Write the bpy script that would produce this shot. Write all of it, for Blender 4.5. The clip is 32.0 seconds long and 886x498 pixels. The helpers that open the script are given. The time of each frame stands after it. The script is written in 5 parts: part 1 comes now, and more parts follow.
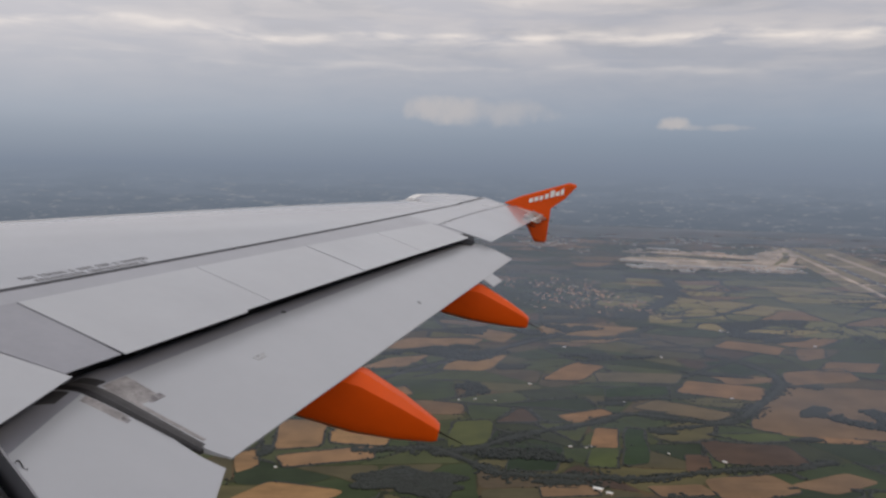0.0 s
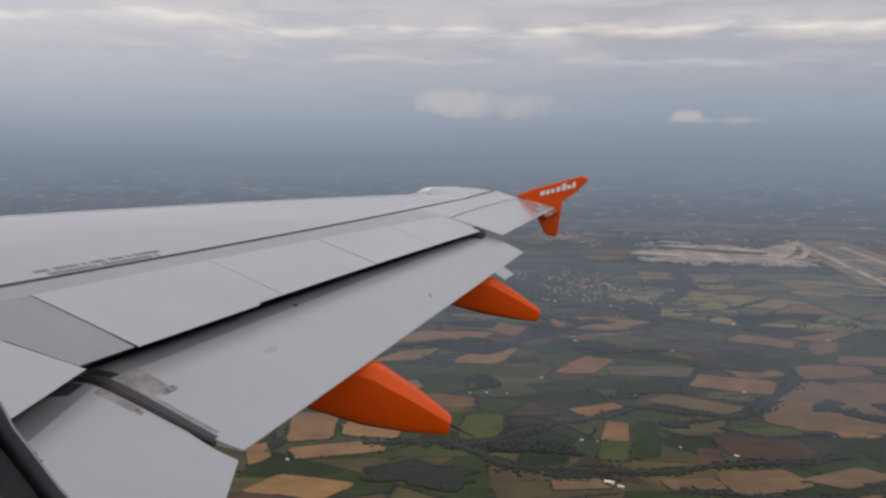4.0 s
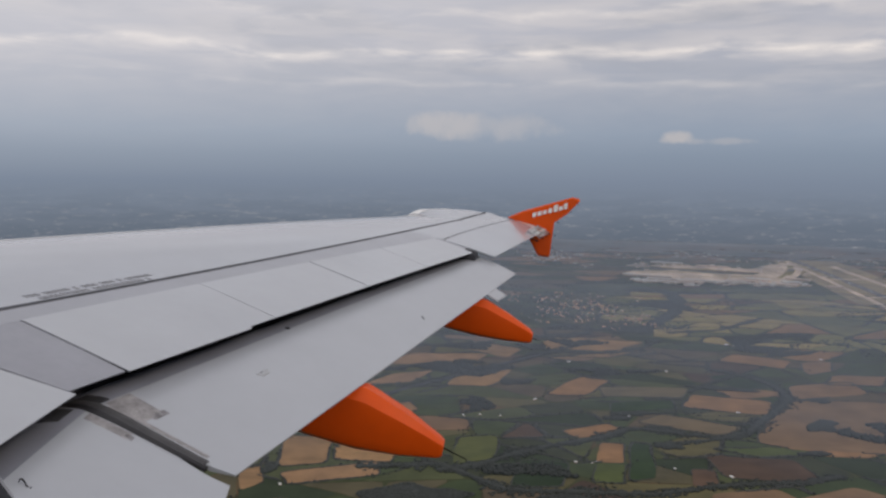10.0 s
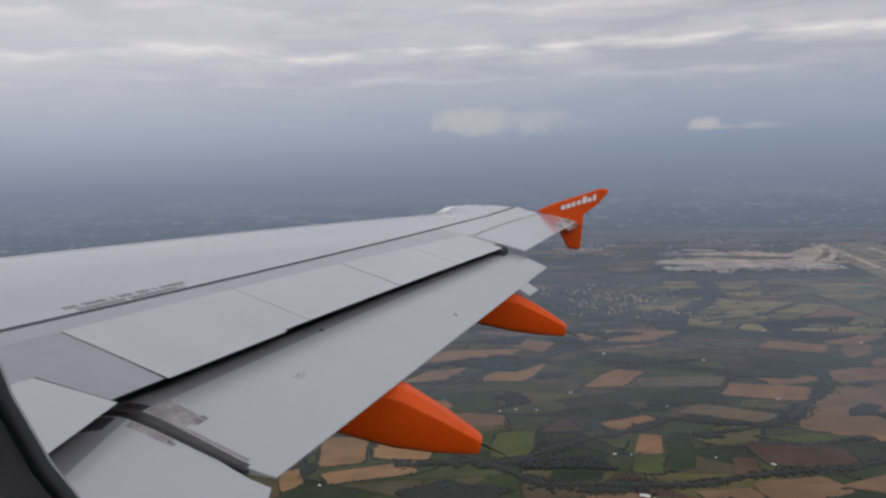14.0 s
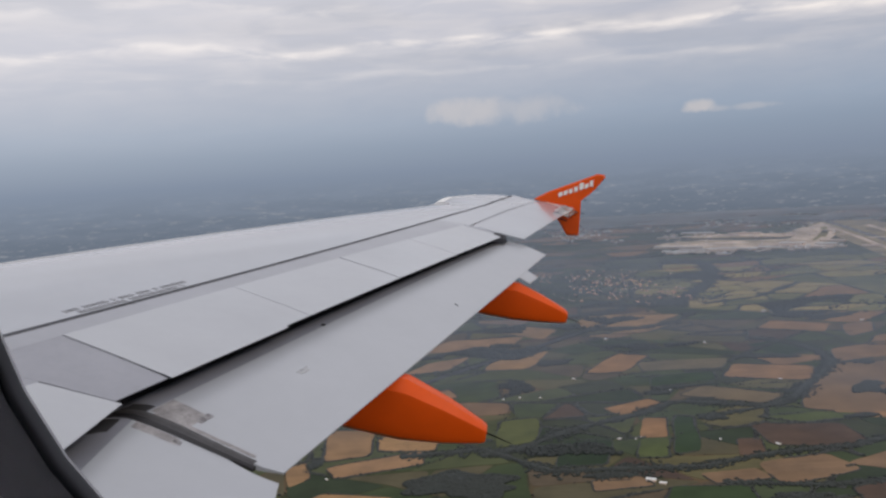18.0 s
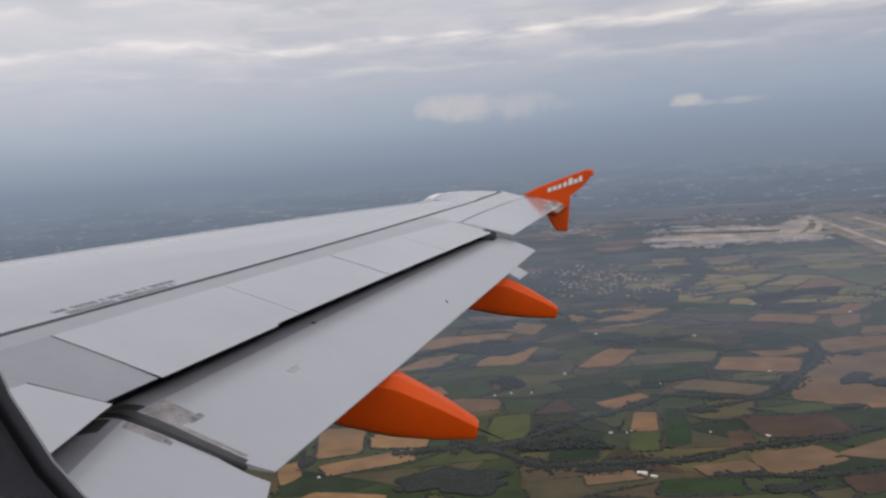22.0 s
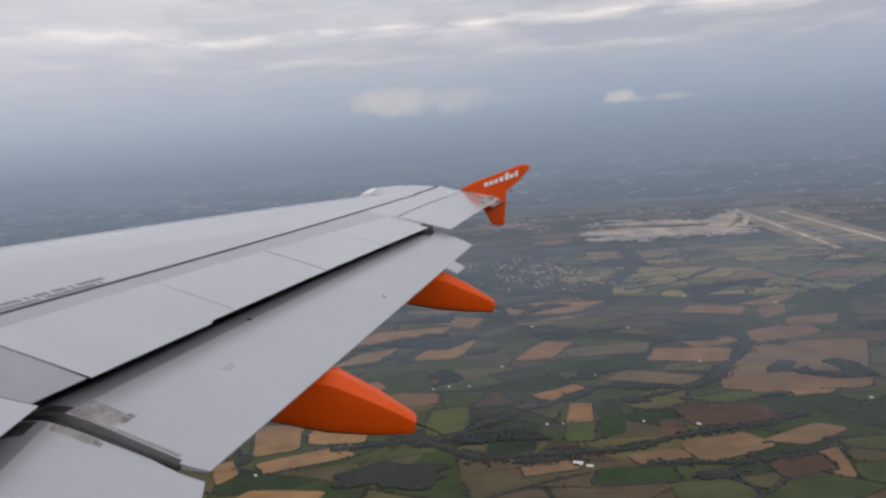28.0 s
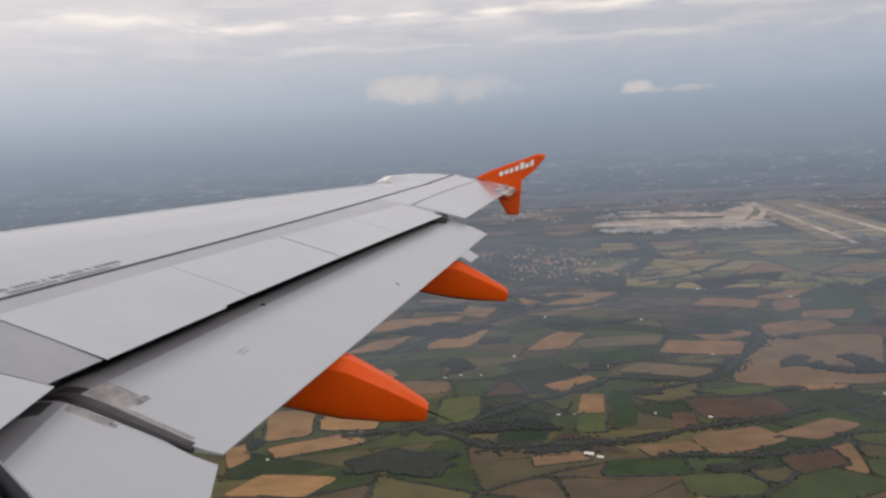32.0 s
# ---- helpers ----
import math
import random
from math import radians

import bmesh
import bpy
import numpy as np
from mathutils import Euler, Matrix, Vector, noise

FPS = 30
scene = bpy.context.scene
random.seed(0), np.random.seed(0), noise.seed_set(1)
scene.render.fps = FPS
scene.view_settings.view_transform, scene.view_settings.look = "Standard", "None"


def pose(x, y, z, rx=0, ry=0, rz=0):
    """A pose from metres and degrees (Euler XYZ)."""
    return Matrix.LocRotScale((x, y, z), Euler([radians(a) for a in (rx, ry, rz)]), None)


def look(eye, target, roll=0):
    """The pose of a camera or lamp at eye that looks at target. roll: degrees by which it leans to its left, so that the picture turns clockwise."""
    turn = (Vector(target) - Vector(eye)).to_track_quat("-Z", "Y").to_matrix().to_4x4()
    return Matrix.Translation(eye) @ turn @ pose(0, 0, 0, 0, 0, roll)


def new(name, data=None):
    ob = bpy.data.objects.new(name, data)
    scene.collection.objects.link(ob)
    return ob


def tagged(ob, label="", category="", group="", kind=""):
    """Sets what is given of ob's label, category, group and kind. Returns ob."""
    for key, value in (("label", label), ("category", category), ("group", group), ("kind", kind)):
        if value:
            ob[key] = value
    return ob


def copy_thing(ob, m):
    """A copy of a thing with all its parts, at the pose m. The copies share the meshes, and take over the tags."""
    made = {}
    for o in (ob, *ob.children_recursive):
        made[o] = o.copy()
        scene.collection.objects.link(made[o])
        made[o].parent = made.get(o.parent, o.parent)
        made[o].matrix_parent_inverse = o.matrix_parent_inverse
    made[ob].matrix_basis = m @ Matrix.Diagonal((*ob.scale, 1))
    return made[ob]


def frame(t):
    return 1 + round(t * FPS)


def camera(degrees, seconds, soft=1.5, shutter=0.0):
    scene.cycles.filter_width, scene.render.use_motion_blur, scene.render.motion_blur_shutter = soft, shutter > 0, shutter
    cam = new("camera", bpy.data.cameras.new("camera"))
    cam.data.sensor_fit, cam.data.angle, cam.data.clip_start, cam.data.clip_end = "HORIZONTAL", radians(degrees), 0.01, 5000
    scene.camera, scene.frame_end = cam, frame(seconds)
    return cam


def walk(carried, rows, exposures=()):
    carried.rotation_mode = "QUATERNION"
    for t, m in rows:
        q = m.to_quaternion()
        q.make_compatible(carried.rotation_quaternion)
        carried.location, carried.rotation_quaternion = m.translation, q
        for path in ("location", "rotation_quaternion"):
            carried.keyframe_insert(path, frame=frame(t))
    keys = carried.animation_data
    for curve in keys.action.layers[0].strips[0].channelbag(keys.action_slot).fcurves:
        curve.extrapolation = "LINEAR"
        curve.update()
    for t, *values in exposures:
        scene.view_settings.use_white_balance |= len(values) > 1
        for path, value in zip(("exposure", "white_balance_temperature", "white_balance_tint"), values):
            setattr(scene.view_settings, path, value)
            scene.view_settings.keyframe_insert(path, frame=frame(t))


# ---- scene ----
cam = camera(55.66, 32.0, soft=2.6)

# Aircraft frame: x aft, y outboard, z up, metres. AIR lays it into the world,
# nose up and right wing slightly low, with the eye about 320 m over the ground.
GROUND_DROP = 320.0
SEAT = Vector((8.945, 1.70, 1.785))
UP = Vector((-0.215, -0.045, 1.0)).normalized()
AIR = Matrix.Translation((0, 0, GROUND_DROP)) @ UP.rotation_difference(Vector((0, 0, 1))).to_matrix().to_4x4() @ Matrix.Translation(-SEAT)

# seconds, eye, yaw to the left of outboard, pitch, roll
PATH = [
    (0, (8.9457, 1.7001, 1.7859), 1.079, -3.275, 13.126),
    (0.5, (8.9455, 1.7000, 1.7856), 0.957, -3.537, 13.509),
    (1, (8.9453, 1.7000, 1.7854), 1.082, -3.488, 13.554),
    (1.5, (8.9451, 1.7000, 1.7851), 1.288, -3.451, 13.419),
    (2, (8.9449, 1.7000, 1.7849), 1.446, -4.124, 13.241),
    (2.5, (8.9449, 1.7000, 1.7849), 1.536, -3.796, 13.269),
    (3, (8.9449, 1.7000, 1.7849), 1.337, -3.773, 13.321),
    (3.5, (8.9449, 1.7000, 1.7849), 1.485, -4.002, 13.255),
    (4, (8.9449, 1.7000, 1.7849), 1.719, -3.895, 13.071),
    (4.5, (8.9452, 1.7000, 1.7853), 2.018, -3.797, 12.923),
    (6.5, (8.9463, 1.7001, 1.7865), 1.942, -3.460, 12.761),
    (7, (8.9466, 1.7002, 1.7869), 2.302, -3.638, 12.458),
    (7.5, (8.9461, 1.7001, 1.7863), 1.969, -3.574, 12.554),
    (8, (8.9456, 1.7001, 1.7857), 1.924, -3.595, 12.644),
    (8.5, (8.9461, 1.7001, 1.7863), 1.969, -3.530, 12.592),
    (9, (8.9465, 1.7002, 1.7868), 2.105, -3.414, 12.590),
    (9.5, (8.9469, 1.7002, 1.7872), 2.383, -3.404, 12.491),
    (10, (8.9472, 1.7002, 1.7876), 1.558, -2.336, 12.763),
    (10.5, (8.9467, 1.7002, 1.7870), 1.876, -2.725, 12.717),
    (11, (8.9463, 1.7001, 1.7865), 1.728, -2.327, 12.492),
    (11.5, (8.9460, 1.7001, 1.7862), 2.025, -3.206, 12.034),
    (12, (8.9458, 1.7001, 1.7859), 3.402, -2.967, 11.986),
    (12.5, (8.9462, 1.7001, 1.7863), 2.852, -1.986, 11.493),
    (13, (8.9466, 1.7002, 1.7867), 3.317, -2.409, 11.100),
    (13.5, (8.9456, 1.7001, 1.7856), 3.509, -2.878, 10.632),
    (14, (8.9445, 1.6999, 1.7845), 3.502, -2.928, 10.376),
    (14.5, (8.9447, 1.7000, 1.7846), 4.258, -3.406, 10.035),
    (16.5, (8.9424, 1.6997, 1.7824), 1.913, -3.721, 9.054),
    (17, (8.9425, 1.6997, 1.7824), 2.822, -3.723, 8.889),
    (17.5, (8.9426, 1.6997, 1.7826), 2.974, -3.813, 8.927),
    (18, (8.9428, 1.6997, 1.7827), 3.314, -3.523, 8.499),
    (18.5, (8.9441, 1.6999, 1.7841), 2.259, -3.265, 7.975),
    (19, (8.9455, 1.7000, 1.7855), 1.542, -2.961, 8.032),
    (19.5, (8.9457, 1.7001, 1.7857), 2.107, -3.038, 8.140),
    (20, (8.9459, 1.7001, 1.7859), 2.273, -3.055, 8.499),
    (20.5, (8.9457, 1.7001, 1.7857), 2.635, -3.450, 7.954),
    (21, (8.9455, 1.7001, 1.7855), 2.419, -3.587, 7.874),
    (21.5, (8.9435, 1.6999, 1.7835), 2.176, -3.468, 7.879),
    (22, (8.9434, 1.6998, 1.7834), 2.595, -3.660, 7.968),
    (22.5, (8.9433, 1.6998, 1.7833), 2.274, -3.688, 8.093),
    (23, (8.9432, 1.6998, 1.7832), 2.018, -3.884, 8.064),
    (23.5, (8.9438, 1.6999, 1.7838), 1.441, -3.964, 8.035),
    (24, (8.9447, 1.7000, 1.7847), -0.358, -3.754, 8.434),
    (24.5, (8.9479, 1.7001, 1.7879), -1.523, -3.113, 8.370),
    (25, (8.9479, 1.7001, 1.7879), -1.586, -3.226, 8.289),
    (25.5, (8.9473, 1.7001, 1.7873), -1.227, -3.433, 8.010),
    (27.5, (8.9471, 1.7001, 1.7870), -1.569, -3.454, 7.970),
    (28, (8.9470, 1.7001, 1.7870), -1.685, -3.442, 7.937),
    (28.5, (8.9468, 1.7001, 1.7868), -1.329, -3.405, 8.064),
    (29, (8.9466, 1.7001, 1.7866), -1.065, -3.513, 8.213),
    (29.5, (8.9465, 1.7001, 1.7865), -1.376, -3.671, 7.957),
    (30, (8.9463, 1.7001, 1.7863), -1.162, -3.672, 8.040),
    (30.5, (8.9467, 1.7001, 1.7867), -1.104, -3.613, 8.199),
    (31, (8.9472, 1.7001, 1.7872), -1.256, -3.647, 7.982),
    (31.5, (8.9465, 1.7001, 1.7865), -1.668, -3.582, 8.412),
    (32, (8.9443, 1.7000, 1.7843), -0.858, -4.346, 8.770),
]


def gaze(eye, yaw, pitch, roll):
    y, p = radians(yaw), radians(pitch)
    ahead = Vector((-math.sin(y) * math.cos(p), math.cos(y) * math.cos(p), math.sin(p)))
    return look(eye, Vector(eye) + ahead, roll)


walk(cam, [(t, AIR @ gaze(eye, yaw, pitch, roll)) for t, eye, yaw, pitch, roll in PATH],
     exposures=[(0.0, -0.17, 6700, 10), (9.0, -0.17, 6580, 10), (14.0, -0.2, 6400, 10), (17.0, -0.02, 6450, 10), (20.0, 0.0, 6500, 10), (22.5, -0.07, 6500, 10), (28.5, -0.02, 6500, 10), (30.0, -0.15, 6600, 10), (31.0, 0.06, 6850, 10), (32.0, 0.12, 6850, 10)])

# ---- light ----
SUN_AZ, SUN_EL = radians(120), radians(34)   # aft of the wing
world = bpy.data.worlds.new("overcast_sky")
scene.world = world
world.use_nodes = True


class Nodes:
    """Short hand for building a node tree."""

    def __init__(self, tree):
        self.tree = tree
        tree.nodes.clear()

    def add(self, kind, **values):
        n = self.tree.nodes.new(kind)
        for key, value in values.items():
            n.inputs[int(key[1:])].default_value = value
        return n

    def link(self, a, b):
        self.tree.links.new(a, b)

    def math(self, op, a, b=None, clamp=False):
        n = self.tree.nodes.new("ShaderNodeMath")
        n.operation, n.use_clamp = op, clamp
        for i, v in enumerate((a, b)):
            if v is None:
                continue
            if isinstance(v, (int, float)):
                n.inputs[i].default_value = v
            else:
                self.link(v, n.inputs[i])
        return n.outputs[0]

    def mix(self, fac, a, b, blend="MIX"):
        n = self.tree.nodes.new("ShaderNodeMix")
        n.data_type, n.blend_type = "RGBA", blend
        for i, v in ((0, fac), (6, a), (7, b)):
            if isinstance(v, (int, float)):
                n.inputs[i].default_value = v
            elif isinstance(v, tuple):
                n.inputs[i].default_value = (*v, 1)
            else:
                self.link(v, n.inputs[i])
        return n.outputs[2]

    def ramp(self, fac, stops, mode="LINEAR"):
        n = self.tree.nodes.new("ShaderNodeValToRGB")
        n.color_ramp.interpolation = mode
        els = n.color_ramp.elements
        while len(els) < len(stops):
            els.new(0.5)
        for e, (p, c) in zip(els, stops):
            e.position, e.color = p, (*c, 1) if isinstance(c, tuple) else (c, c, c, 1)
        self.link(fac, n.inputs[0])
        return n.outputs[0]

    def noise(self, vec, scale, detail=4.0, rough=0.55, warp=0.0):
        n = self.tree.nodes.new("ShaderNodeTexNoise")
        n.inputs["Scale"].default_value, n.inputs["Detail"].default_value = scale, detail
        n.inputs["Roughness"].default_value, n.inputs["Distortion"].default_value = rough, warp
        if vec is not None:
            self.link(vec, n.inputs["Vector"])
        return n.outputs["Fac"]


def build_sky():
    w = Nodes(world.node_tree)
    co = w.add("ShaderNodeTexCoord").outputs["Generated"]
    sep = w.add("ShaderNodeSeparateXYZ")
    w.link(co, sep.inputs[0])
    x, y, z = sep.outputs
    # grey-blue murk at the horizon, pale overcast higher up
    lift = w.tree.nodes.new("ShaderNodeMapRange")
    lift.inputs[1].default_value, lift.inputs[2].default_value = -0.066, 0.434
    w.link(z, lift.inputs[0])
    base = w.ramp(lift.outputs[0], [
        (0.0, (0.150, 0.177, 0.226)), (0.035, (0.172, 0.206, 0.266)), (0.085, (0.212, 0.256, 0.332)), (0.14, (0.236, 0.288, 0.382)), (0.20, (0.274, 0.336, 0.438)),
        (0.25, (0.332, 0.396, 0.503)), (0.34, (0.436, 0.47, 0.557)), (0.44, (0.52, 0.53, 0.603)),
        (0.56, (0.595, 0.595, 0.655)), (0.75, (0.85, 0.86, 0.92)), (1.0, (1.05, 1.07, 1.15))])
    # a cloud deck seen edge-on: long soft rows, with paler lit ridges higher up
    def rows_of(sx, sz, scale, detail, rough, warp, shift):
        bars = w.tree.nodes.new("ShaderNodeMapping")
        bars.inputs["Scale"].default_value = (sx, sx, sz)
        bars.inputs["Location"].default_value = shift
        w.link(co, bars.inputs[0])
        return w.noise(bars.outputs[0], scale, detail, rough, warp)

    big = rows_of(1.0, 7.0, 3.2, 4, 0.5, 0.2, (2.3, 0.9, 0.2))
    fine = rows_of(1.0, 6.0, 9.0, 6, 0.55, 0.4, (0.4, 1.9, 0.7))
    puffy = rows_of(1.0, 3.4, 20.0, 5, 0.55, 0.3, (1.4, 0.3, 0.1))
    sway = rows_of(1.0, 0.6, 5.0, 3, 0.5, 0.0, (0.7, 0.2, 0.0))
    veil = rows_of(1.0, 5.0, 1.3, 3, 0.5, 0.1, (0.1, 0.7, 0.3))
    upper = w.tree.nodes.new("ShaderNodeMapRange")
    upper.inputs[1].default_value, upper.inputs[2].default_value = 0.09, 0.165
    w.link(z, upper.inputs[0])
    middle = w.tree.nodes.new("ShaderNodeMapRange")
    middle.inputs[1].default_value, middle.inputs[2].default_value = 0.03, 0.105
    w.link(z, middle.inputs[0])
    col = w.mix(w.math("MULTIPLY", w.ramp(veil, [(0.36, 0.3), (0.62, 0.0)]), middle.outputs[0]), base, (0.31, 0.36, 0.45))
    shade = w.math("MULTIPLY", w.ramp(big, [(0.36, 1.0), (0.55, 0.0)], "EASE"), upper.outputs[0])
    col = w.mix(w.math("MULTIPLY", shade, 0.62), col, (0.42, 0.435, 0.49))
    body = w.math("MULTIPLY", w.ramp(fine, [(0.36, 0.0), (0.66, 1.0)], "EASE"), upper.outputs[0])
    col = w.mix(w.math("MULTIPLY", body, 0.5), col, (0.72, 0.68, 0.69))
    # wavy ridges where the light catches the upper edge of a cloud row
    for height, sweep, deep, amount in ((0.118, 0.05, 0.030, 0.22), (0.152, 0.055, 0.045, 0.95), (0.196, 0.06, 0.040, 0.55)):
        rise = w.math("DIVIDE", w.math("ADD", w.math("SUBTRACT", z, height), w.math("MULTIPLY", w.math("SUBTRACT", sway, 0.5), sweep)), deep)
        row = w.ramp(w.math("ADD", rise, 0.6), [(0.0, 0.0), (0.36, 0.22), (0.60, 1.0), (0.74, 0.25), (1.0, 0.0)], "EASE")
        row = w.math("MULTIPLY", row, w.math("MULTIPLY", w.ramp(fine, [(0.40, 0.05), (0.60, 1.0)]), w.ramp(puffy, [(0.34, 0.45), (0.6, 1.0)])))
        col = w.mix(w.math("MULTIPLY", row, amount), col, (1.02, 0.94, 0.89))
    soft = w.math("MULTIPLY", w.ramp(puffy, [(0.35, 0.0), (0.65, 1.0)]), middle.outputs[0])
    col = w.mix(w.math("MULTIPLY", soft, 0.10), col, (0.66, 0.64, 0.66))
    # faint specks of land far out, fading into the murk under the horizon
    land = w.tree.nodes.new("ShaderNodeMapRange")
    land.inputs[1].default_value, land.inputs[2].default_value = -0.002, -0.05
    w.link(z, land.inputs[0])
    patches = w.ramp(rows_of(1.0, 7.0, 16.0, 6, 0.65, 0.0, (0.6, 0.1, 0.4)), [(0.44, 1.0), (0.58, 0.0)])
    col = w.mix(w.math("MULTIPLY", w.math("MULTIPLY", patches, land.outputs[0]), 0.42), col, (0.135, 0.172, 0.228))
    specks = w.ramp(rows_of(1.0, 5.5, 62.0, 7, 0.72, 0.0, (0.2, 0.5, 0.9)), [(0.56, 0.0), (0.70, 1.0)])
    col = w.mix(w.math("MULTIPLY", w.math("MULTIPLY", specks, land.outputs[0]), 0.75), col, (0.44, 0.44, 0.46))
    # two small lit clouds low over the horizon
    for cx, cz, rx, rz, amount in ((0.002, 0.0660, 0.100, 0.020, 0.42), (-0.040, 0.0675, 0.055, 0.019, 0.42), (0.226, 0.0545, 0.023, 0.009, 0.75), (0.262, 0.0500, 0.05, 0.005, 0.35)):
        ax = w.math("DIVIDE", w.math("SUBTRACT", x, cx), rx)
        az = w.math("DIVIDE", w.math("SUBTRACT", z, cz), rz)
        r2 = w.math("ADD", w.math("MULTIPLY", ax, ax), w.math("MULTIPLY", az, az))
        puff = w.noise(co, 26.0, 6, 0.55)
        r2 = w.math("ADD", r2, w.math("MULTIPLY", w.math("SUBTRACT", puff, 0.5), 2.6))
        ahead = w.math("GREATER_THAN", y, 0.0)
        mask = w.math("MULTIPLY", w.ramp(r2, [(0.0, 1.0), (1.35, 0.0)], "EASE"), ahead)
        col = w.mix(w.math("MULTIPLY", mask, amount), col, (0.61, 0.575, 0.58))
    # the deck thins out and is paler ahead of the wing
    pale = w.tree.nodes.new("ShaderNodeMapRange")
    pale.inputs[1].default_value, pale.inputs[2].default_value = 0.20, -0.45
    w.link(x, pale.inputs[0])
    high = w.tree.nodes.new("ShaderNodeMapRange")
    high.inputs[1].default_value, high.inputs[2].default_value = 0.0, 0.18
    w.link(z, high.inputs[0])
    col = w.mix(w.math("MULTIPLY", w.math("MULTIPLY", pale.outputs[0], high.outputs[0]), 0.46), col, (0.82, 0.80, 0.84))
    sky = w.add("ShaderNodeTexSky")
    sky.sky_type, sky.sun_disc, sky.sun_elevation, sky.sun_rotation = "NISHITA", False, SUN_EL, SUN_AZ
    bg_clear = w.add("ShaderNodeBackground")
    bg_clear.inputs[1].default_value = 0.06
    w.link(sky.outputs[0], bg_clear.inputs[0])
    bg_cloud = w.add("ShaderNodeBackground")
    w.link(col, bg_cloud.inputs[0])
    both = w.add("ShaderNodeMixShader", i0=0.93)
    w.link(bg_clear.outputs[0], both.inputs[1])
    w.link(bg_cloud.outputs[0], both.inputs[2])
    out = w.add("ShaderNodeOutputWorld")
    w.link(both.outputs[0], out.inputs[0])


build_sky()
sun = new("sun", bpy.data.lights.new("sun", "SUN"))
sun.data.energy, sun.data.angle, sun.data.color = 0.9, radians(14), (1.0, 0.84, 0.64)
sun.matrix_world = look((math.sin(SUN_AZ) * math.cos(SUN_EL) * 50, math.cos(SUN_AZ) * math.cos(SUN_EL) * 50, math.sin(SUN_EL) * 50 + 330), (0, 0, 330))


# ---- materials ----
def material(name, colour, rough=0.5, metal=0.0, spread=0.08, scale=3.0, fine=40.0, bump=0.0, streak=None, coat=0.0, tint=None, gloss=0.5):
    """A painted or natural surface with variation at two scales. streak: stretch of the pattern along x, y, z."""
    m = bpy.data.materials.new(name)
    m.use_nodes = True
    n = Nodes(m.node_tree)
    co = n.add("ShaderNodeTexCoord").outputs["Object"]
    if streak:
        mp = n.tree.nodes.new("ShaderNodeMapping")
        mp.inputs["Scale"].default_value = streak
        n.link(co, mp.inputs[0])
        co = mp.outputs[0]
    a, b = n.noise(co, scale, 5, 0.6), n.noise(co, fine, 4, 0.6)
    c = Vector(colour)
    lo, hi = tuple(c * (1 - 2 * spread)), tuple(c * (1 + 1.2 * spread))
    col = n.mix(n.ramp(a, [(0.3, 0.0), (0.7, 1.0)]), lo, hi)
    col = n.mix(n.math("MULTIPLY", n.ramp(b, [(0.4, 0.0), (0.75, 1.0)]), spread * 2), col, tint or tuple(c * 0.6))
    s = n.add("ShaderNodeBsdfPrincipled")
    n.link(col, s.inputs["Base Color"])
    n.link(n.math("ADD", n.math("MULTIPLY", n.math("SUBTRACT", a, 0.5), spread), rough), s.inputs["Roughness"])
    s.inputs["Metallic"].default_value = metal
    s.inputs["Specular IOR Level"].default_value = gloss
    s.inputs["Coat Weight"].default_value = coat
    if bump:
        bp = n.add("ShaderNodeBump")
        bp.inputs["Strength"].default_value, bp.inputs["Distance"].default_value = bump, 0.02
        n.link(b, bp.inputs["Height"])
        n.link(bp.outputs[0], s.inputs["Normal"])
    out = n.add("ShaderNodeOutputMaterial")
    n.link(s.outputs[0], out.inputs[0])
    return m


WING = material("wing_grey_paint", (0.345, 0.366, 0.412), 0.18, 0, 0.026, 0.7, 9, 0.0, None, 0.4)
SPOILER = material("spoiler_grey_paint", (0.380, 0.398, 0.438), 0.22, 0, 0.026, 0.8, 9, 0.0, None, 0.3)
FLAPPAINT = material("flap_grey_paint", (0.378, 0.396, 0.438), 0.3, 0, 0.03, 0.7, 7, 0.0)
REAR = material("rear_skin_paint", (0.300, 0.312, 0.354), 0.2, 0, 0.04, 1.0, 14, 0.0)
# unpainted grey, set darker to carry some of the slot's shade
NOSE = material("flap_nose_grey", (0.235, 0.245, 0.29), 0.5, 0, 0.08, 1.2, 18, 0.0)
KINK = material("rib_panel_paint", (0.262, 0.270, 0.312), 0.26, 0, 0.05, 2, 20, 0.0)
METAL = material("bare_slat_metal", (0.62, 0.61, 0.62), 0.32, 0.55, 0.04, 1.5, 30, 0.01)
SEALANT = material("dark_sealant", (0.050, 0.052, 0.064), 0.7, 0, 0.2, 4, 50)
# near-black, so that the shade inside slot and gaps lies in the colour
CAVITY = material("cavity_shade_grey", (0.045, 0.048, 0.060), 0.8, 0, 0.15, 2, 20)
RUBBER = material("black_rubber_seal", (0.014, 0.013, 0.016), 0.85, 0, 0.3, 6, 60, 0, None, 0, None, 0.2)
BULB = material("weathered_rubber_seal", (0.014, 0.013, 0.016), 0.5, 0, 0.3, 6, 60, 0, None, 0, None, 0.6)
SEALEDGE = material("grey_seal_edge", (0.052, 0.050, 0.055), 0.6, 0, 0.25, 9, 60, 0, None, 0, (0.05, 0.05, 0.05))
SLOTSHADE = material("slot_mouth_shade", (0.030, 0.030, 0.036), 0.8, 0, 0.3, 8, 60)
SMUDGE = material("faint_smudge", (0.366, 0.378, 0.408), 0.30, 0, 0.02, 12, 50)
SCUFF = material("dark_scuff", (0.235, 0.228, 0.245), 0.7, 0, 0.4, 22, 80)
GRIME = material("grimy_primer", (0.315, 0.303, 0.312), 0.6, 0, 0.24, 11, 45, 0, None, 0, (0.10, 0.09, 0.10))
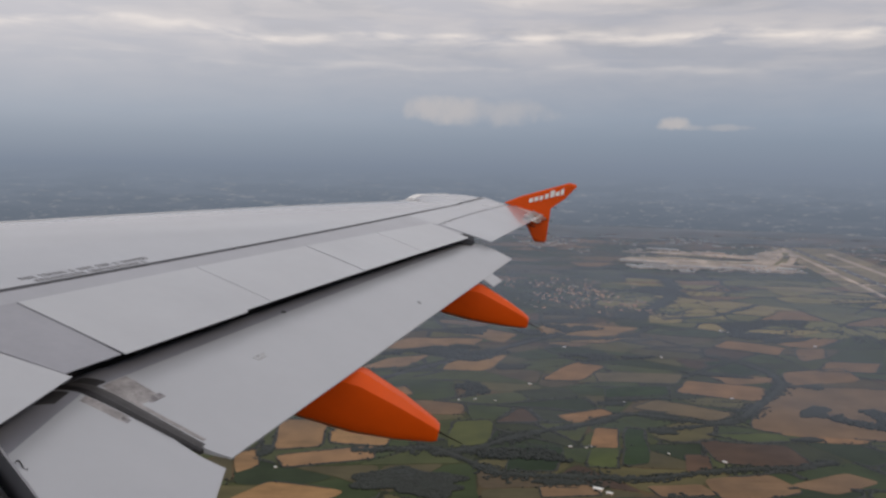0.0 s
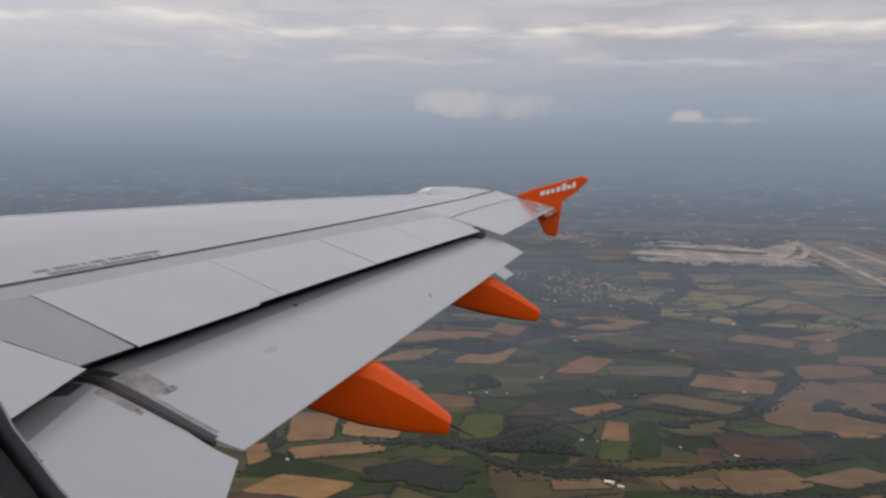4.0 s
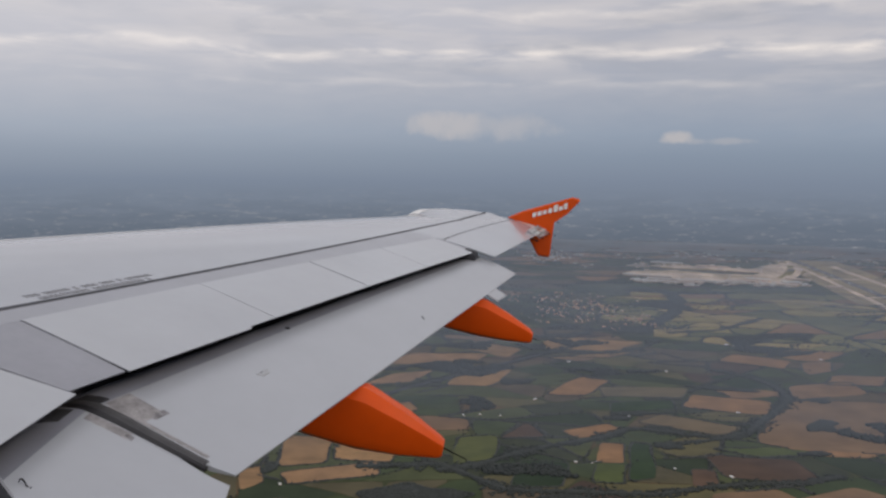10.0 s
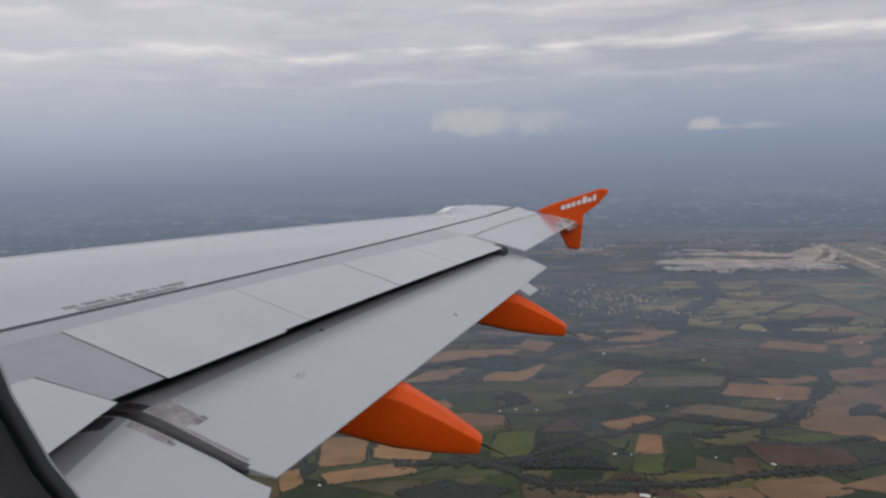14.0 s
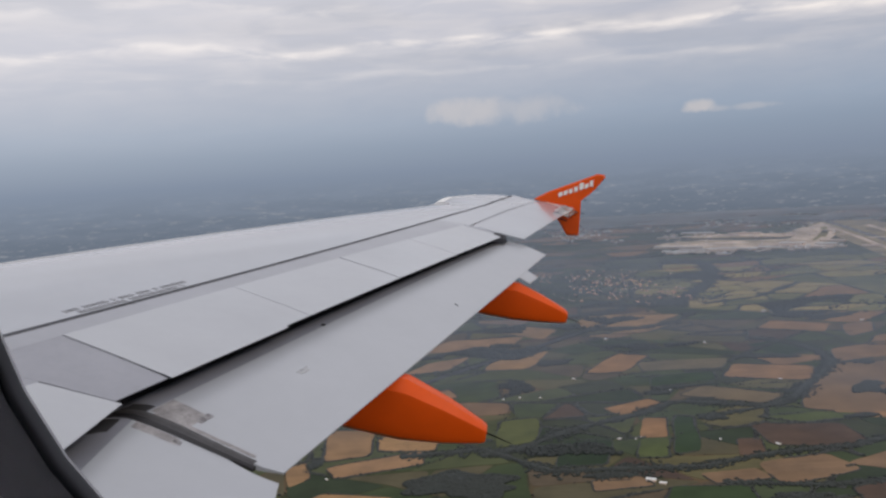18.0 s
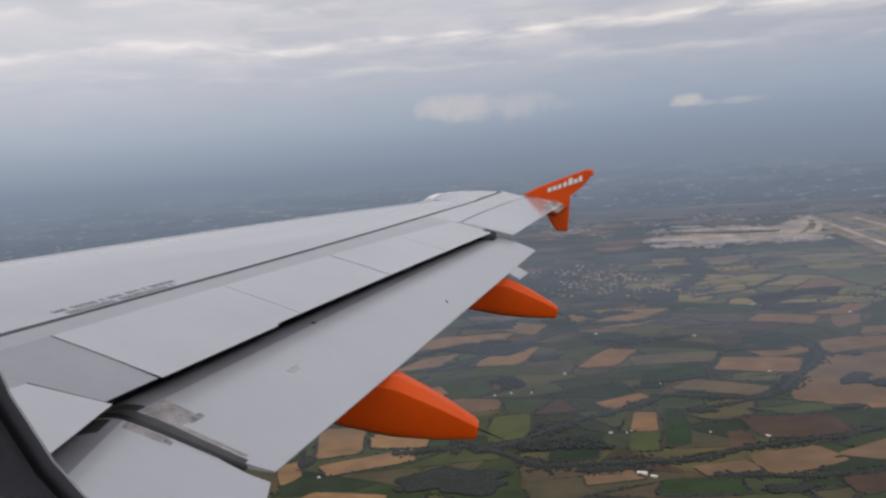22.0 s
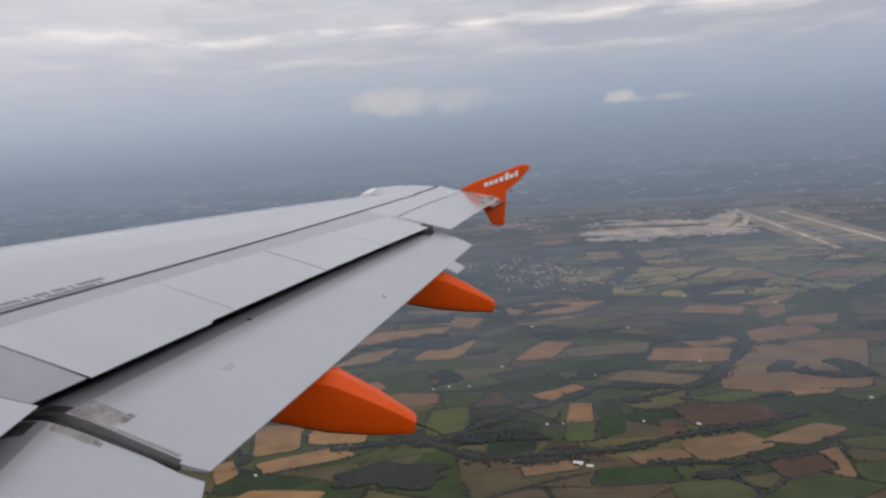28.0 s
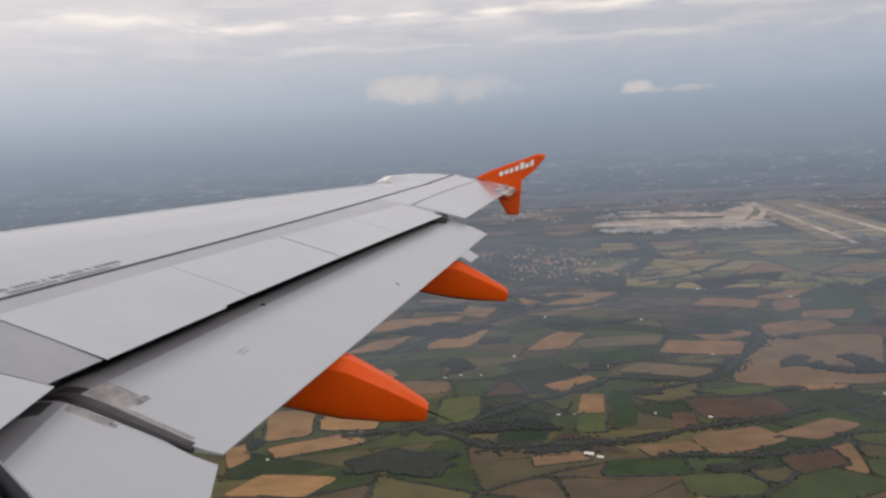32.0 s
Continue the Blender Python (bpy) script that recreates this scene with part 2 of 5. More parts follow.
ORANGE = material("orange_gloss_paint", (0.72, 0.084, 0.003), 0.4, 0, 0.05, 2, 25, 0.0, None, 0.0, (0.5, 0.05, 0.003), 0.22)
WHITE = material("white_marking", (0.82, 0.82, 0.82), 0.5, 0, 0.02)
STENCIL = material("grey_stencil", (0.20, 0.205, 0.23), 0.6, 0, 0.1, 20, 90)
GASKET = material("dark_window_gasket", (0.09, 0.09, 0.10), 0.7, 0, 0.1, 20, 90)
CABIN = material("cabin_lining", (0.82, 0.81, 0.83), 0.7, 0, 0.05, 6, 200, 0.015)


# ---- helpers for things ----
def thing(name, label, category, group="", kind="", at=None):
    ob = new(name)
    ob.matrix_world = at if at is not None else Matrix.Identity(4)
    return tagged(ob, label, category, group, kind)


def part(name, bm, mat, parent, label="", smooth=False):
    me = bpy.data.meshes.new(name)
    if smooth:
        for f in bm.faces:
            f.smooth = True
    bm.to_mesh(me)
    bm.free()
    me.materials.append(mat)
    ob = new(name, me)
    if parent is not None:
        ob.parent = parent
    if label:
        ob["label"] = label
    return ob


def sheet_solid(top, bottom):
    """A closed solid between two grids of points, top[i][j] over bottom[i][j]."""
    bm = bmesh.new()
    n, k = len(top), len(top[0])
    a = [[bm.verts.new(p) for p in row] for row in top]
    b = [[bm.verts.new(p) for p in row] for row in bottom]
    for i in range(n - 1):
        for j in range(k - 1):
            bm.faces.new((a[i][j], a[i][j + 1], a[i + 1][j + 1], a[i + 1][j])).smooth = True
            bm.faces.new((b[i][j], b[i + 1][j], b[i + 1][j + 1], b[i][j + 1])).smooth = True
    for i in range(n - 1):
        bm.faces.new((a[i][0], a[i + 1][0], b[i + 1][0], b[i][0]))
        bm.faces.new((a[i][-1], b[i][-1], b[i + 1][-1], a[i + 1][-1]))
    for j in range(k - 1):
        bm.faces.new((a[0][j], b[0][j], b[0][j + 1], a[0][j + 1]))
        bm.faces.new((a[-1][j], a[-1][j + 1], b[-1][j + 1], b[-1][j]))
    bmesh.ops.recalc_face_normals(bm, faces=bm.faces)
    for e in bm.edges:
        e.smooth = all(f.smooth for f in e.link_faces)
    return bm


def rings(loops, cap=True):
    """A tube through rings of points."""
    bm = bmesh.new()
    vs = [[bm.verts.new(p) for p in ring] for ring in loops]
    k = len(vs[0])
    for a, b in zip(vs, vs[1:]):
        for j in range(k):
            bm.faces.new((a[j], a[(j + 1) % k], b[(j + 1) % k], b[j])).smooth = True
    if cap:
        bm.faces.new(vs[0])
        bm.faces.new(vs[-1])
    bmesh.ops.recalc_face_normals(bm, faces=bm.faces)
    return bm


def box(bm, x0, x1, y0, y1, z0, z1):
    v = [bm.verts.new(p) for p in ((x0, y0, z0), (x1, y0, z0), (x1, y1, z0), (x0, y1, z0), (x0, y0, z1), (x1, y0, z1), (x1, y1, z1), (x0, y1, z1))]
    for f in ((3, 2, 1, 0), (4, 5, 6, 7), (0, 1, 5, 4), (1, 2, 6, 5), (2, 3, 7, 6), (3, 0, 4, 7)):
        bm.faces.new([v[i] for i in f])


def lerp(a, b, t):
    return a + (b - a) * t


# ---- the wing ----
def lead(y):
    """x of the straight leading edge."""
    return 0.10 + 0.506 * y


def trail(y):
    return 7.25 + 0.306 * max(y - 6.4, 0.0)


def skin(x, y):
    """Height of the wing's upper skin."""
    c = trail(y) - lead(y)
    u = min(max((x - lead(y)) / c, 0.0), 1.05)
    hump = 0.13 * (0.9 * math.sqrt(u) - 0.35 * u - 0.75 * u * u + 0.2 * u ** 3)
    hump -= 0.13 * max(0.5 - u, 0.0) ** 1.5
    # the fixed tip stands above the drooped slat
    hump += 0.118 * max(1 - u / 0.45, 0.0) * min(max((y - 15.3) / 0.28, 0.0), 1.0) / c
    return -0.470 + 0.1816 * (y - 2) - 0.00155 * (y - 2) ** 2 + c * hump


def lead_tip(y):
    """Leading edge with the rounded tip."""
    return lead(y) + 0.17 * max(y - 15.4, 0.0) ** 3


def trail_tip(y):
    return 9.345 + 0.25 * (y - 13.2)


def spar_line(y):
    """x of the dark joint along the rear spar."""
    return 5.972 + 0.3186 * (y - 6.874) + 0.0062 * (y - 6.874) * (16.824 - y)


def chord_x(share):
    return lambda y: lead(y) + share * (trail(y) - lead(y))


def panel(name, x0, x1, ends, mat, parent, lift=0.0, thick=0.03, tail=1.0, nx=8, ny=24, label="", skew=None):
    """A plate of the upper skin between two lines x0(y), x1(y); ends: y of its two ends in front; skew: at the rear."""
    rear = skew or ends
    top, low = [], []
    for i in range(ny + 1):
        row, under = [], []
        for j in range(nx + 1):
            v = j / nx
            y = lerp(lerp(ends[0], ends[1], i / ny), lerp(rear[0], rear[1], i / ny), v)
            w = v
            x = lerp(x0(y), x1(y), w)
            z = skin(x, y) + lift
            row.append((x, y, z))
            under.append((x, y, z - thick * lerp(1.0, tail, v)))
        top.append(row)
        low.append(under)
    return part(name, sheet_solid(top, low), mat, parent, label)


plane = thing("airplane", "grey airliner wing with flaps extended and orange fairings, in flight", "airplane", at=AIR)

# inner body of the wing, closing it below
top, low = [], []
for i in range(31):
    y = lerp(1.9, 16.9, i / 30)
    c = trail(y) - lead(y)
    r1, r2 = [], []
    for j in range(17):
        v = (j / 16) ** 1.6
        x = lead_tip(y) + 0.03 + v * (chord_x(0.70)(y) - lead_tip(y) - 0.03)
        u = (x - lead(y)) / c
        r1.append((x, y, skin(x, y) - 0.034))
        r2.append((x, y, skin(x, y) - 0.034 - c * (0.02 + 0.10 * math.sin(min(u * 1.15, 1.0) * math.pi) ** 0.6)))
    top.append(r1)
    low.append(r2)
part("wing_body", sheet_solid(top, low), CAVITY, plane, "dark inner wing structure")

panel("slat", lead, lambda y: lead(y) + 0.13 * (trail(y) - lead(y)), (1.95, 15.36), METAL, plane, 0.002, 0.03, 1.0, 12, 40, "bare metal leading edge slat")
panel("wing_skin", lambda y: max(lead_tip(y), lead(y) + (0.134 * (trail(y) - lead(y)) if y < 15.4 else 0)), lambda y: spar_line(y) - 0.025, (1.95, 16.97), WING, plane, 0, 0.03, 1.0, 18, 90)
panel("spar_joint", lambda y: spar_line(y) - 0.025, lambda y: spar_line(y) + 0.025, (1.95, 16.9), SEALANT, plane, -0.004, 0.02, 1.0, 1, 60, "dark joint along the rear spar")
SPF, SPR = chord_x(0.682), chord_x(0.912)
panel("rear_skin", lambda y: spar_line(y) + 0.025, lambda y: SPF(y) - 0.004, (1.95, 13.2), REAR, plane, 0, 0.03, 1.0, 4, 60)
panel("rib_panel", lambda y: SPF(y) - 0.004, lambda y: SPR(y) + 0.01, (6.385, 7.014), KINK, plane, -0.0008, 0.04, 0.15, 6, 6, "blue-grey panel at the wing kink", (6.385, 6.812))
panel("fixed_skin", lambda y: SPF(y) - 0.004, lambda y: 6.45, (2.0, 6.384), KINK, plane, -0.0010, 0.03, 1.0, 4, 20, "blue-grey fixed skin ahead of the inboard spoiler")
panel("spoiler", lambda y: 6.415 + 4.0 * max(y - 6.25, 0.0) ** 2, lambda y: chord_x(0.928)(y), (2.4, 6.355), SPOILER, plane, 0.006, 0.035, 0.12, 6, 40, "", (2.4, 6.365))
front = [7.02, 8.64, 10.21, 11.65, 13.16]
back = [6.82, 8.43, 10.03, 11.49, 13.0]
gaps = [0.004, 0.004, 0.010, 0.005, 0.004]
STEPPED = lambda y: SPR(y) + (0.03 if y < 8.10 else 0.0)
for k in range(4):
    panel("spoiler", SPF, STEPPED if k == 0 else SPR, (front[k] + gaps[k], front[k + 1] - gaps[k + 1]), SPOILER, plane, 0.004, 0.035, 0.12, 6, 40 if k == 0 else 10, "", (back[k] + gaps[k], back[k + 1] - gaps[k + 1]))
panel("aileron_skin", lambda y: spar_line(y) + 0.025, lambda y: chord_x(float(np.interp(y, [13.2, 16.95], [0.71, 0.535])))(y) - 0.01, (13.2, 16.9), WING, plane, 0, 0.03, 1.0, 4, 20)
panel("aileron_joint", lambda y: chord_x(float(np.interp(y, [13.2, 16.95], [0.71, 0.535])))(y) - 0.01, lambda y: chord_x(float(np.interp(y, [13.2, 16.95], [0.71, 0.535])))(y) + 0.012, (13.5, 16.9), SEALANT, plane, -0.003, 0.02, 1.0, 1, 16)
panel("aileron", lambda y: chord_x(float(np.interp(y, [13.2, 16.95], [0.71, 0.535])))(y) + 0.012, trail_tip, (13.24, 16.95), WING, plane, 0, 0.04, 0.2, 5, 20)


def flap_section(y, te, spoiler, n=24):
    """Outline of a flap at one station: a round nose that dips into the slot behind the spoiler's edge, then a gentle fall to the trailing edge te."""
    te = Vector(te)
    high = skin(spoiler, y) - (0.031 + 0.034 * min((13.3 - y) / 7, 1.0))
    front = Vector((spoiler - 0.32, y, high - 0.21))
    rise = Vector((spoiler - 0.13, y, high + 0.01))
    crest = Vector((lerp(spoiler, te.x, 0.42), y, high - 0.012 - 0.10 * (te.x - spoiler)))
    up, down = [], []
    for j in range(n + 1):
        t = j / n
        p = front * (1 - t) ** 3 + rise * 3 * t * (1 - t) ** 2 + crest * 3 * t * t * (1 - t) + te * t ** 3
        up.append(p)
        down.append(Vector((p.x, y, min(p.z - 0.008, lerp(front.z - 0.03, te.z - 0.008, max(t - 0.1, 0) / 0.9)))))
    return up, down


def joint(t):
    """How far outboard the joint between the flaps runs, from the slot (t = 0) to the trailing edge."""
    return min(0.23, 0.40 * max(0.92 - t, 0.0))


def flap(name, section, y0, y1, n, slant0, slant1, mat, j0, j1, label, parent=None):
    """One flap skin between the shares j0/32 and j1/32 of its outline."""
    top, low = [], []
    for i in range(n + 1):
        r1, r2 = [], []
        for j in range(j0, j1 + 1):
            shift = joint(j / 32)
            end = y1 + slant1 * (shift - 0.065 * max(j / 32 - 0.8, 0.0) / 0.2)
            a, b = flap_section(*section(lerp(y0 + slant0 * shift, end, i / n)), 32)
            r1.append(a[j])
            r2.append(b[j])
        top.append(r1)
        low.append(r2)
    return part(name, sheet_solid(top, low), mat, parent or plane, label)


def flap_te(y):
    t = (y - 6.353) / (13.30 - 6.353)
    return (7.957 + 1.735 * t, y, 0.086 + 1.123 * t)


def outer_args(y):
    return y, flap_te(y), SPR(y)


def inner_args(y):
    return y, (7.955 + 0.17 * max(6.3 - y, 0.0), y, 0.075 - 0.10 * (6.3 - y)), 6.955


outer_flap = flap("outer_flap", outer_args, 6.36, 13.28, 28, 1, 0, FLAPPAINT, 12, 32, "extended grey trailing edge flap")
inner_flap = flap("inner_flap", inner_args, 2.0, 6.30, 14, 0, 1, FLAPPAINT, 12, 32, "extended grey inboard flap")
flap("flap_nose", outer_args, 6.36, 13.28, 28, 1, 0, NOSE, 0, 12, "dull unpainted nose of the flap, darkened for slot shade", outer_flap)
flap("flap_nose", inner_args, 2.0, 6.30, 14, 0, 1, NOSE, 0, 12, "dull unpainted nose of the flap, darkened for slot shade", inner_flap)
# cove added behind the spar, which shuts light out of the slot from below
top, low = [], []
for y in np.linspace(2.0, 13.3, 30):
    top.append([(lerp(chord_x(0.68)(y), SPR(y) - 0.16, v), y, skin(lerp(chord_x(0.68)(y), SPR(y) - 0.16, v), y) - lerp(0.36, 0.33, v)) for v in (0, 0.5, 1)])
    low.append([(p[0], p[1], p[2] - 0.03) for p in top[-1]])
part("cove", sheet_solid(top, low), CAVITY, plane, "dark cove added behind the rear spar to shut out light")


# rib added so that no sky shows through the slot's outer end
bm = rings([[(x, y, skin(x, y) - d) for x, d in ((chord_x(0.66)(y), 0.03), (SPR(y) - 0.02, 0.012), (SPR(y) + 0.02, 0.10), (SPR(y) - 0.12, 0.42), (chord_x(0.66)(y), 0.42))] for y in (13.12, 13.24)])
part("end_rib", bm, CAVITY, plane, "dark rib added to shut the sky out of the flap slot")


# dark seal between the two flaps, and worn patches beside it
def flap_strip(name, section, y0, y1, t0, t1, mat, lift, label, n=16, taper=0.0, bow=0.0):
    """A strip along the chord of a flap, from share t0 to t1 of its curve. taper: how much narrower it ends."""
    top, low = [], []
    for i in range(7):
        r1, r2 = [], []
        for j in range(n + 1):
            v = j / n
            k = round(lerp(t0, t1, v) * 60)
            y = lerp(y0 + bow * v, y1 - taper * v, i / 6) + joint(k / 60)
            p = flap_section(*section(y), 60)[0][k]
            arch = lift * math.sin(math.pi * (0.04 + 0.92 * i / 6)) + 0.0015
            r1.append((p.x, y, p.z + arch))
            r2.append((p.x, y, p.z - 0.012))
        top.append(r1)
        low.append(r2)
    return part(name, sheet_solid(top, low), mat, plane, label)


flap_strip("flap_seal", outer_args, 6.285, 6.352, 0.22, 0.92, BULB, 0.016, "black rubber seal between the flaps", 22, 0.02, 0.02)
flap_strip("seal_edge", outer_args, 6.345, 6.415, 0.22, 0.90, SEALEDGE, 0.003, "dark edge of the rubber seal", 16, 0.02)
flap_strip("worn_patch", outer_args, 6.43, 6.63, 0.38, 0.60, GRIME, 0.0006, "worn grey patch on the flap", 6, 0.03, 0.0)
# black strips paint the dark of the slot onto the flaps at its mouth
flap_strip("soot", outer_args, 6.40, 6.52, 0.22, 0.37, SLOTSHADE, 0.0008, "black painted shade at the mouth of the flap slot", 6, 0.03)
flap_strip("soot", inner_args, 6.06, 6.27, 0.22, 0.32, SLOTSHADE, 0.0008, "black painted shade at the mouth of the flap slot", 6, 0.0, 0.04)
flap_strip("scuff", outer_args, 6.50, 6.625, 0.585, 0.61, SCUFF, 0.0009, "dark scuff at the edge of the worn patch", 3)
flap_strip("smudge", outer_args, 7.50, 7.66, 0.63, 0.67, SMUDGE, 0.0003, "faint brown smudge on the flap", 4, 0.05, 0.03)
flap_strip("scuff", inner_args, 6.215, 6.26, 0.60, 0.635, SCUFF, 0.0009, "dark scuff beside the flap seal", 3)
flap_strip("worn_patch", outer_args, 6.41, 6.44, 0.42, 0.88, GRIME, 0.001, "worn strip along the flap seal")
flap_strip("worn_patch", inner_args, 6.205, 6.28, 0.40, 0.62, GRIME, 0.0006, "worn strip along the flap seal")


# flap track fairings
def fairing(y, keys, half):
    """A canoe with flat sides and chamfered shoulders. keys: x, top z, bottom z, share of the half width."""
    shape = ((-0.45, 0.0), (0.45, 0.0), (0.85, 0.08), (1.0, 0.24), (0.96, 0.80), (0.55, 1.0), (-0.55, 1.0), (-0.96, 0.80), (-1.0, 0.24), (-0.85, 0.08))
    bm = rings([[(x, y + px * half * w, zb + pz * (zt - zb)) for px, pz in shape] for x, zt, zb, w in keys])
    for e in bm.edges:
        a, b = e.verts
        if abs(a.co.x - b.co.x) > 0.02 and e.calc_face_angle(0) > 0.55:
            e.smooth = False
    return bm


f1 = part("flap_track_fairing", fairing(8.2, [(7.45, 0.10, -0.02, 0.5), (7.7, 0.20, -0.08, 0.9), (8.04, 0.36, -0.115, 1.0), (8.45, 0.345, -0.14, 0.95), (8.8, 0.215, -0.115, 0.8), (9.08, 0.085, -0.07, 0.62), (9.115, 0.06, -0.055, 0.5)], 0.17), ORANGE, plane, "glossy orange flap track fairing")
f2 = part("flap_track_fairing", fairing(11.85, [(8.5, 0.68, 0.52, 0.5), (8.7, 0.76, 0.48, 0.9), (8.98, 0.88, 0.455, 1.0), (9.32, 0.895, 0.445, 0.95), (9.65, 0.775, 0.465, 0.8), (9.92, 0.66, 0.495, 0.62), (9.955, 0.63, 0.51, 0.5)], 0.16), ORANGE, plane, "glossy orange flap track fairing")


# wingtip fence
def plate(outline, y0, y1, edge=0.012):
    bm = bmesh.new()
    mid = Vector((sum(p[0] for p in outline) / len(outline), sum(p[1] for p in outline) / len(outline)))
    loops = []
    for y, k in ((y0, 0.94), (lerp(y0, y1, 0.3), 1.0), (lerp(y0, y1, 0.7), 1.0), (y1, 0.94)):
        loops.append([bm.verts.new((mid.x + (x - mid.x) * k, y, mid.y + (z - mid.y) * k)) for x, z in outline])
    n = len(outline)
    for a, b in zip(loops, loops[1:]):
        for j in range(n):
            bm.faces.new((a[j], a[(j + 1) % n], b[(j + 1) % n], b[j]))
    bm.faces.new(loops[0])
    bm.faces.new(loops[-1])
    bmesh.ops.recalc_face_normals(bm, faces=bm.faces)
    return bm


fence = part("wingtip_fence", plate([(9.55, 1.985), (9.80, 2.16), (10.25, 2.40), (10.62, 2.60), (10.74, 2.60), (10.77, 2.565), (10.60, 2.29), (10.40, 2.08), (10.45, 1.47), (10.42, 1.44), (10.26, 1.425), (10.22, 1.45), (9.98, 1.75), (9.88, 1.93)], 17.0, 17.08), ORANGE, plane, "orange wingtip fence with white lettering bars")
# the airline's name on the fence, as plain white bars
for k, (w, h) in enumerate(((0.075, 0.075), (0.075, 0.075), (0.065, 0.075), (0.07, 0.085), (0.08, 0.12), (0.075, 0.075), (0.06, 0.105))):
    bm = bmesh.new()
    a = 0.47
    x, z = 9.985 + k * 0.088, 2.085 + k * 0.088 * math.tan(a) * 0.98
    vs = []
    for yy in (16.985, 17.004):
        vs.append([bm.verts.new((x + dx * math.cos(a) - dz * math.sin(a) * 0.3, yy, z + dx * math.sin(a) + dz)) for dx, dz in ((0, 0), (w, 0), (w, h), (0, h))])
    for j in range(4):
        bm.faces.new((vs[0][j], vs[0][(j + 1) % 4], vs[1][(j + 1) % 4], vs[1][j]))
    bm.faces.new(vs[0])
    bm.faces.new(vs[1])
    bmesh.ops.recalc_face_normals(bm, faces=bm.faces)
    part("white_bar", bm, WHITE, fence)

# plate that closes the gap between the outermost spoiler and the aileron
panel("closing_plate", lambda y: SPF(y) - 0.02, lambda y: lerp(SPF(y), SPR(y), 0.74), (13.08, 13.27), REAR, plane, -0.006, 0.02, 1.0, 4, 4, "grey plate between spoiler and aileron", (12.96, 13.27))

# worn orange paint where the fence wraps the tip, and the tip's small discharge wicks
def chipped_paint():
    """Orange paint flaked off along the airflow, with grey primer under it."""
    m = bpy.data.materials.new("chipped_orange_paint")
    m.use_nodes = True
    n = Nodes(m.node_tree)
    along = n.tree.nodes.new("ShaderNodeMapping")
    along.inputs["Scale"].default_value = (1.6, 9.0, 1.0)
    n.link(n.add("ShaderNodeTexCoord").outputs["Object"], along.inputs[0])
    flakes = n.ramp(n.noise(along.outputs[0], 2.2, 6, 0.6), [(0.53, 0.0), (0.60, 1.0)])
    s = n.add("ShaderNodeBsdfPrincipled")
    n.link(n.mix(flakes, (0.44, 0.43, 0.45), (0.60, 0.24, 0.13)), s.inputs["Base Color"])
    s.inputs["Roughness"].default_value = 0.5
    n.link(s.outputs[0], n.add("ShaderNodeOutputMaterial").inputs[0])
    return m


CHIPPED = chipped_paint()
panel("tip_wrap", lambda y: 9.76 + 1.05 * (16.98 - y), lambda y: trail_tip(y) - 0.01, (16.62, 16.99), CHIPPED, plane, 0.004, 0.02, 1.0, 4, 4, "chipped orange paint on the wingtip")
for y in (15.7, 16.15, 16.5, 16.8):
    x = trail_tip(y)
    z = skin(x, y)
    bm = rings([[(x - 0.03 + d, y + 0.008 * math.cos(a), z - 0.02 - 0.2 * d + 0.009 * math.sin(a)) for a in (0, 1.57, 3.14, 4.71)] for d in (0, 0.15)])
    part("static_wick", bm, RUBBER, plane, "thin black static discharge wick")
for k in range(7):
    y = 16.02 + 0.135 * k
    x = trail_tip(y) - 0.02
    z = skin(x, y) + 0.012
    bm = rings([[(x + d, y + h * 0.04, z - d * 0.35), (x + d, y + 0.085, z - d * 0.35), (x + d, y + 0.085, z - 0.014 - d * 0.35), (x + d, y + h * 0.04, z - 0.014 - d * 0.35)] for d, h in ((-0.14, 0), (0.05, 0.3), (0.11, 1.6))])
    part("vane", bm, CHIPPED if k > 3 else WHITE, plane, "small pale vane on the wingtip edge")
for x, z in ((10.72, 2.50), (10.62, 2.33), (10.47, 2.10), (10.45, 1.86), (10.46, 1.62)):
    bm = rings([[(x + d, 17.04 + r * math.cos(a), z - d * 0.15 + r * math.sin(a)) for a in (0, 1.57, 3.14, 4.71)] for d, r in ((-0.03, 0.006), (0.045, 0.003))])
    part("static_wick", bm, RUBBER, fence, "thin black static discharge wick")
for y, x, z in ((8.2, 9.10, 0.01), (11.85, 9.94, 0.57)):
    bm = rings([[(x + d, y + r * math.cos(a), z - d * 0.25 + r * math.sin(a)) for a in (0, 1.57, 3.14, 4.71)] for d, r in ((0, 0.008), (0.22, 0.003))])
    part("static_wick", bm, RUBBER, plane, "thin black static discharge wick")

# two rows of stencilled warning writing beside the spar joint, as bars
words = random.Random(4)
for row in range(2):
    y, word = 7.38 + 0.05 * row, 0
    while y < 8.5 - 0.08 * row:
        n = words.uniform(0.022, 0.04)
        d = 0.118 - 0.066 * row
        panel("stencil_bar", lambda yy, d=d: spar_line(yy) - 0.026 - d, lambda yy, d=d: spar_line(yy) - d + 0.016, (y, y + n), STENCIL, plane, 0.0015, 0.005, 1.0, 1, 1)
        word += 1
        y += n + (0.045 if word % words.randint(3, 5) == 0 else 0.012)


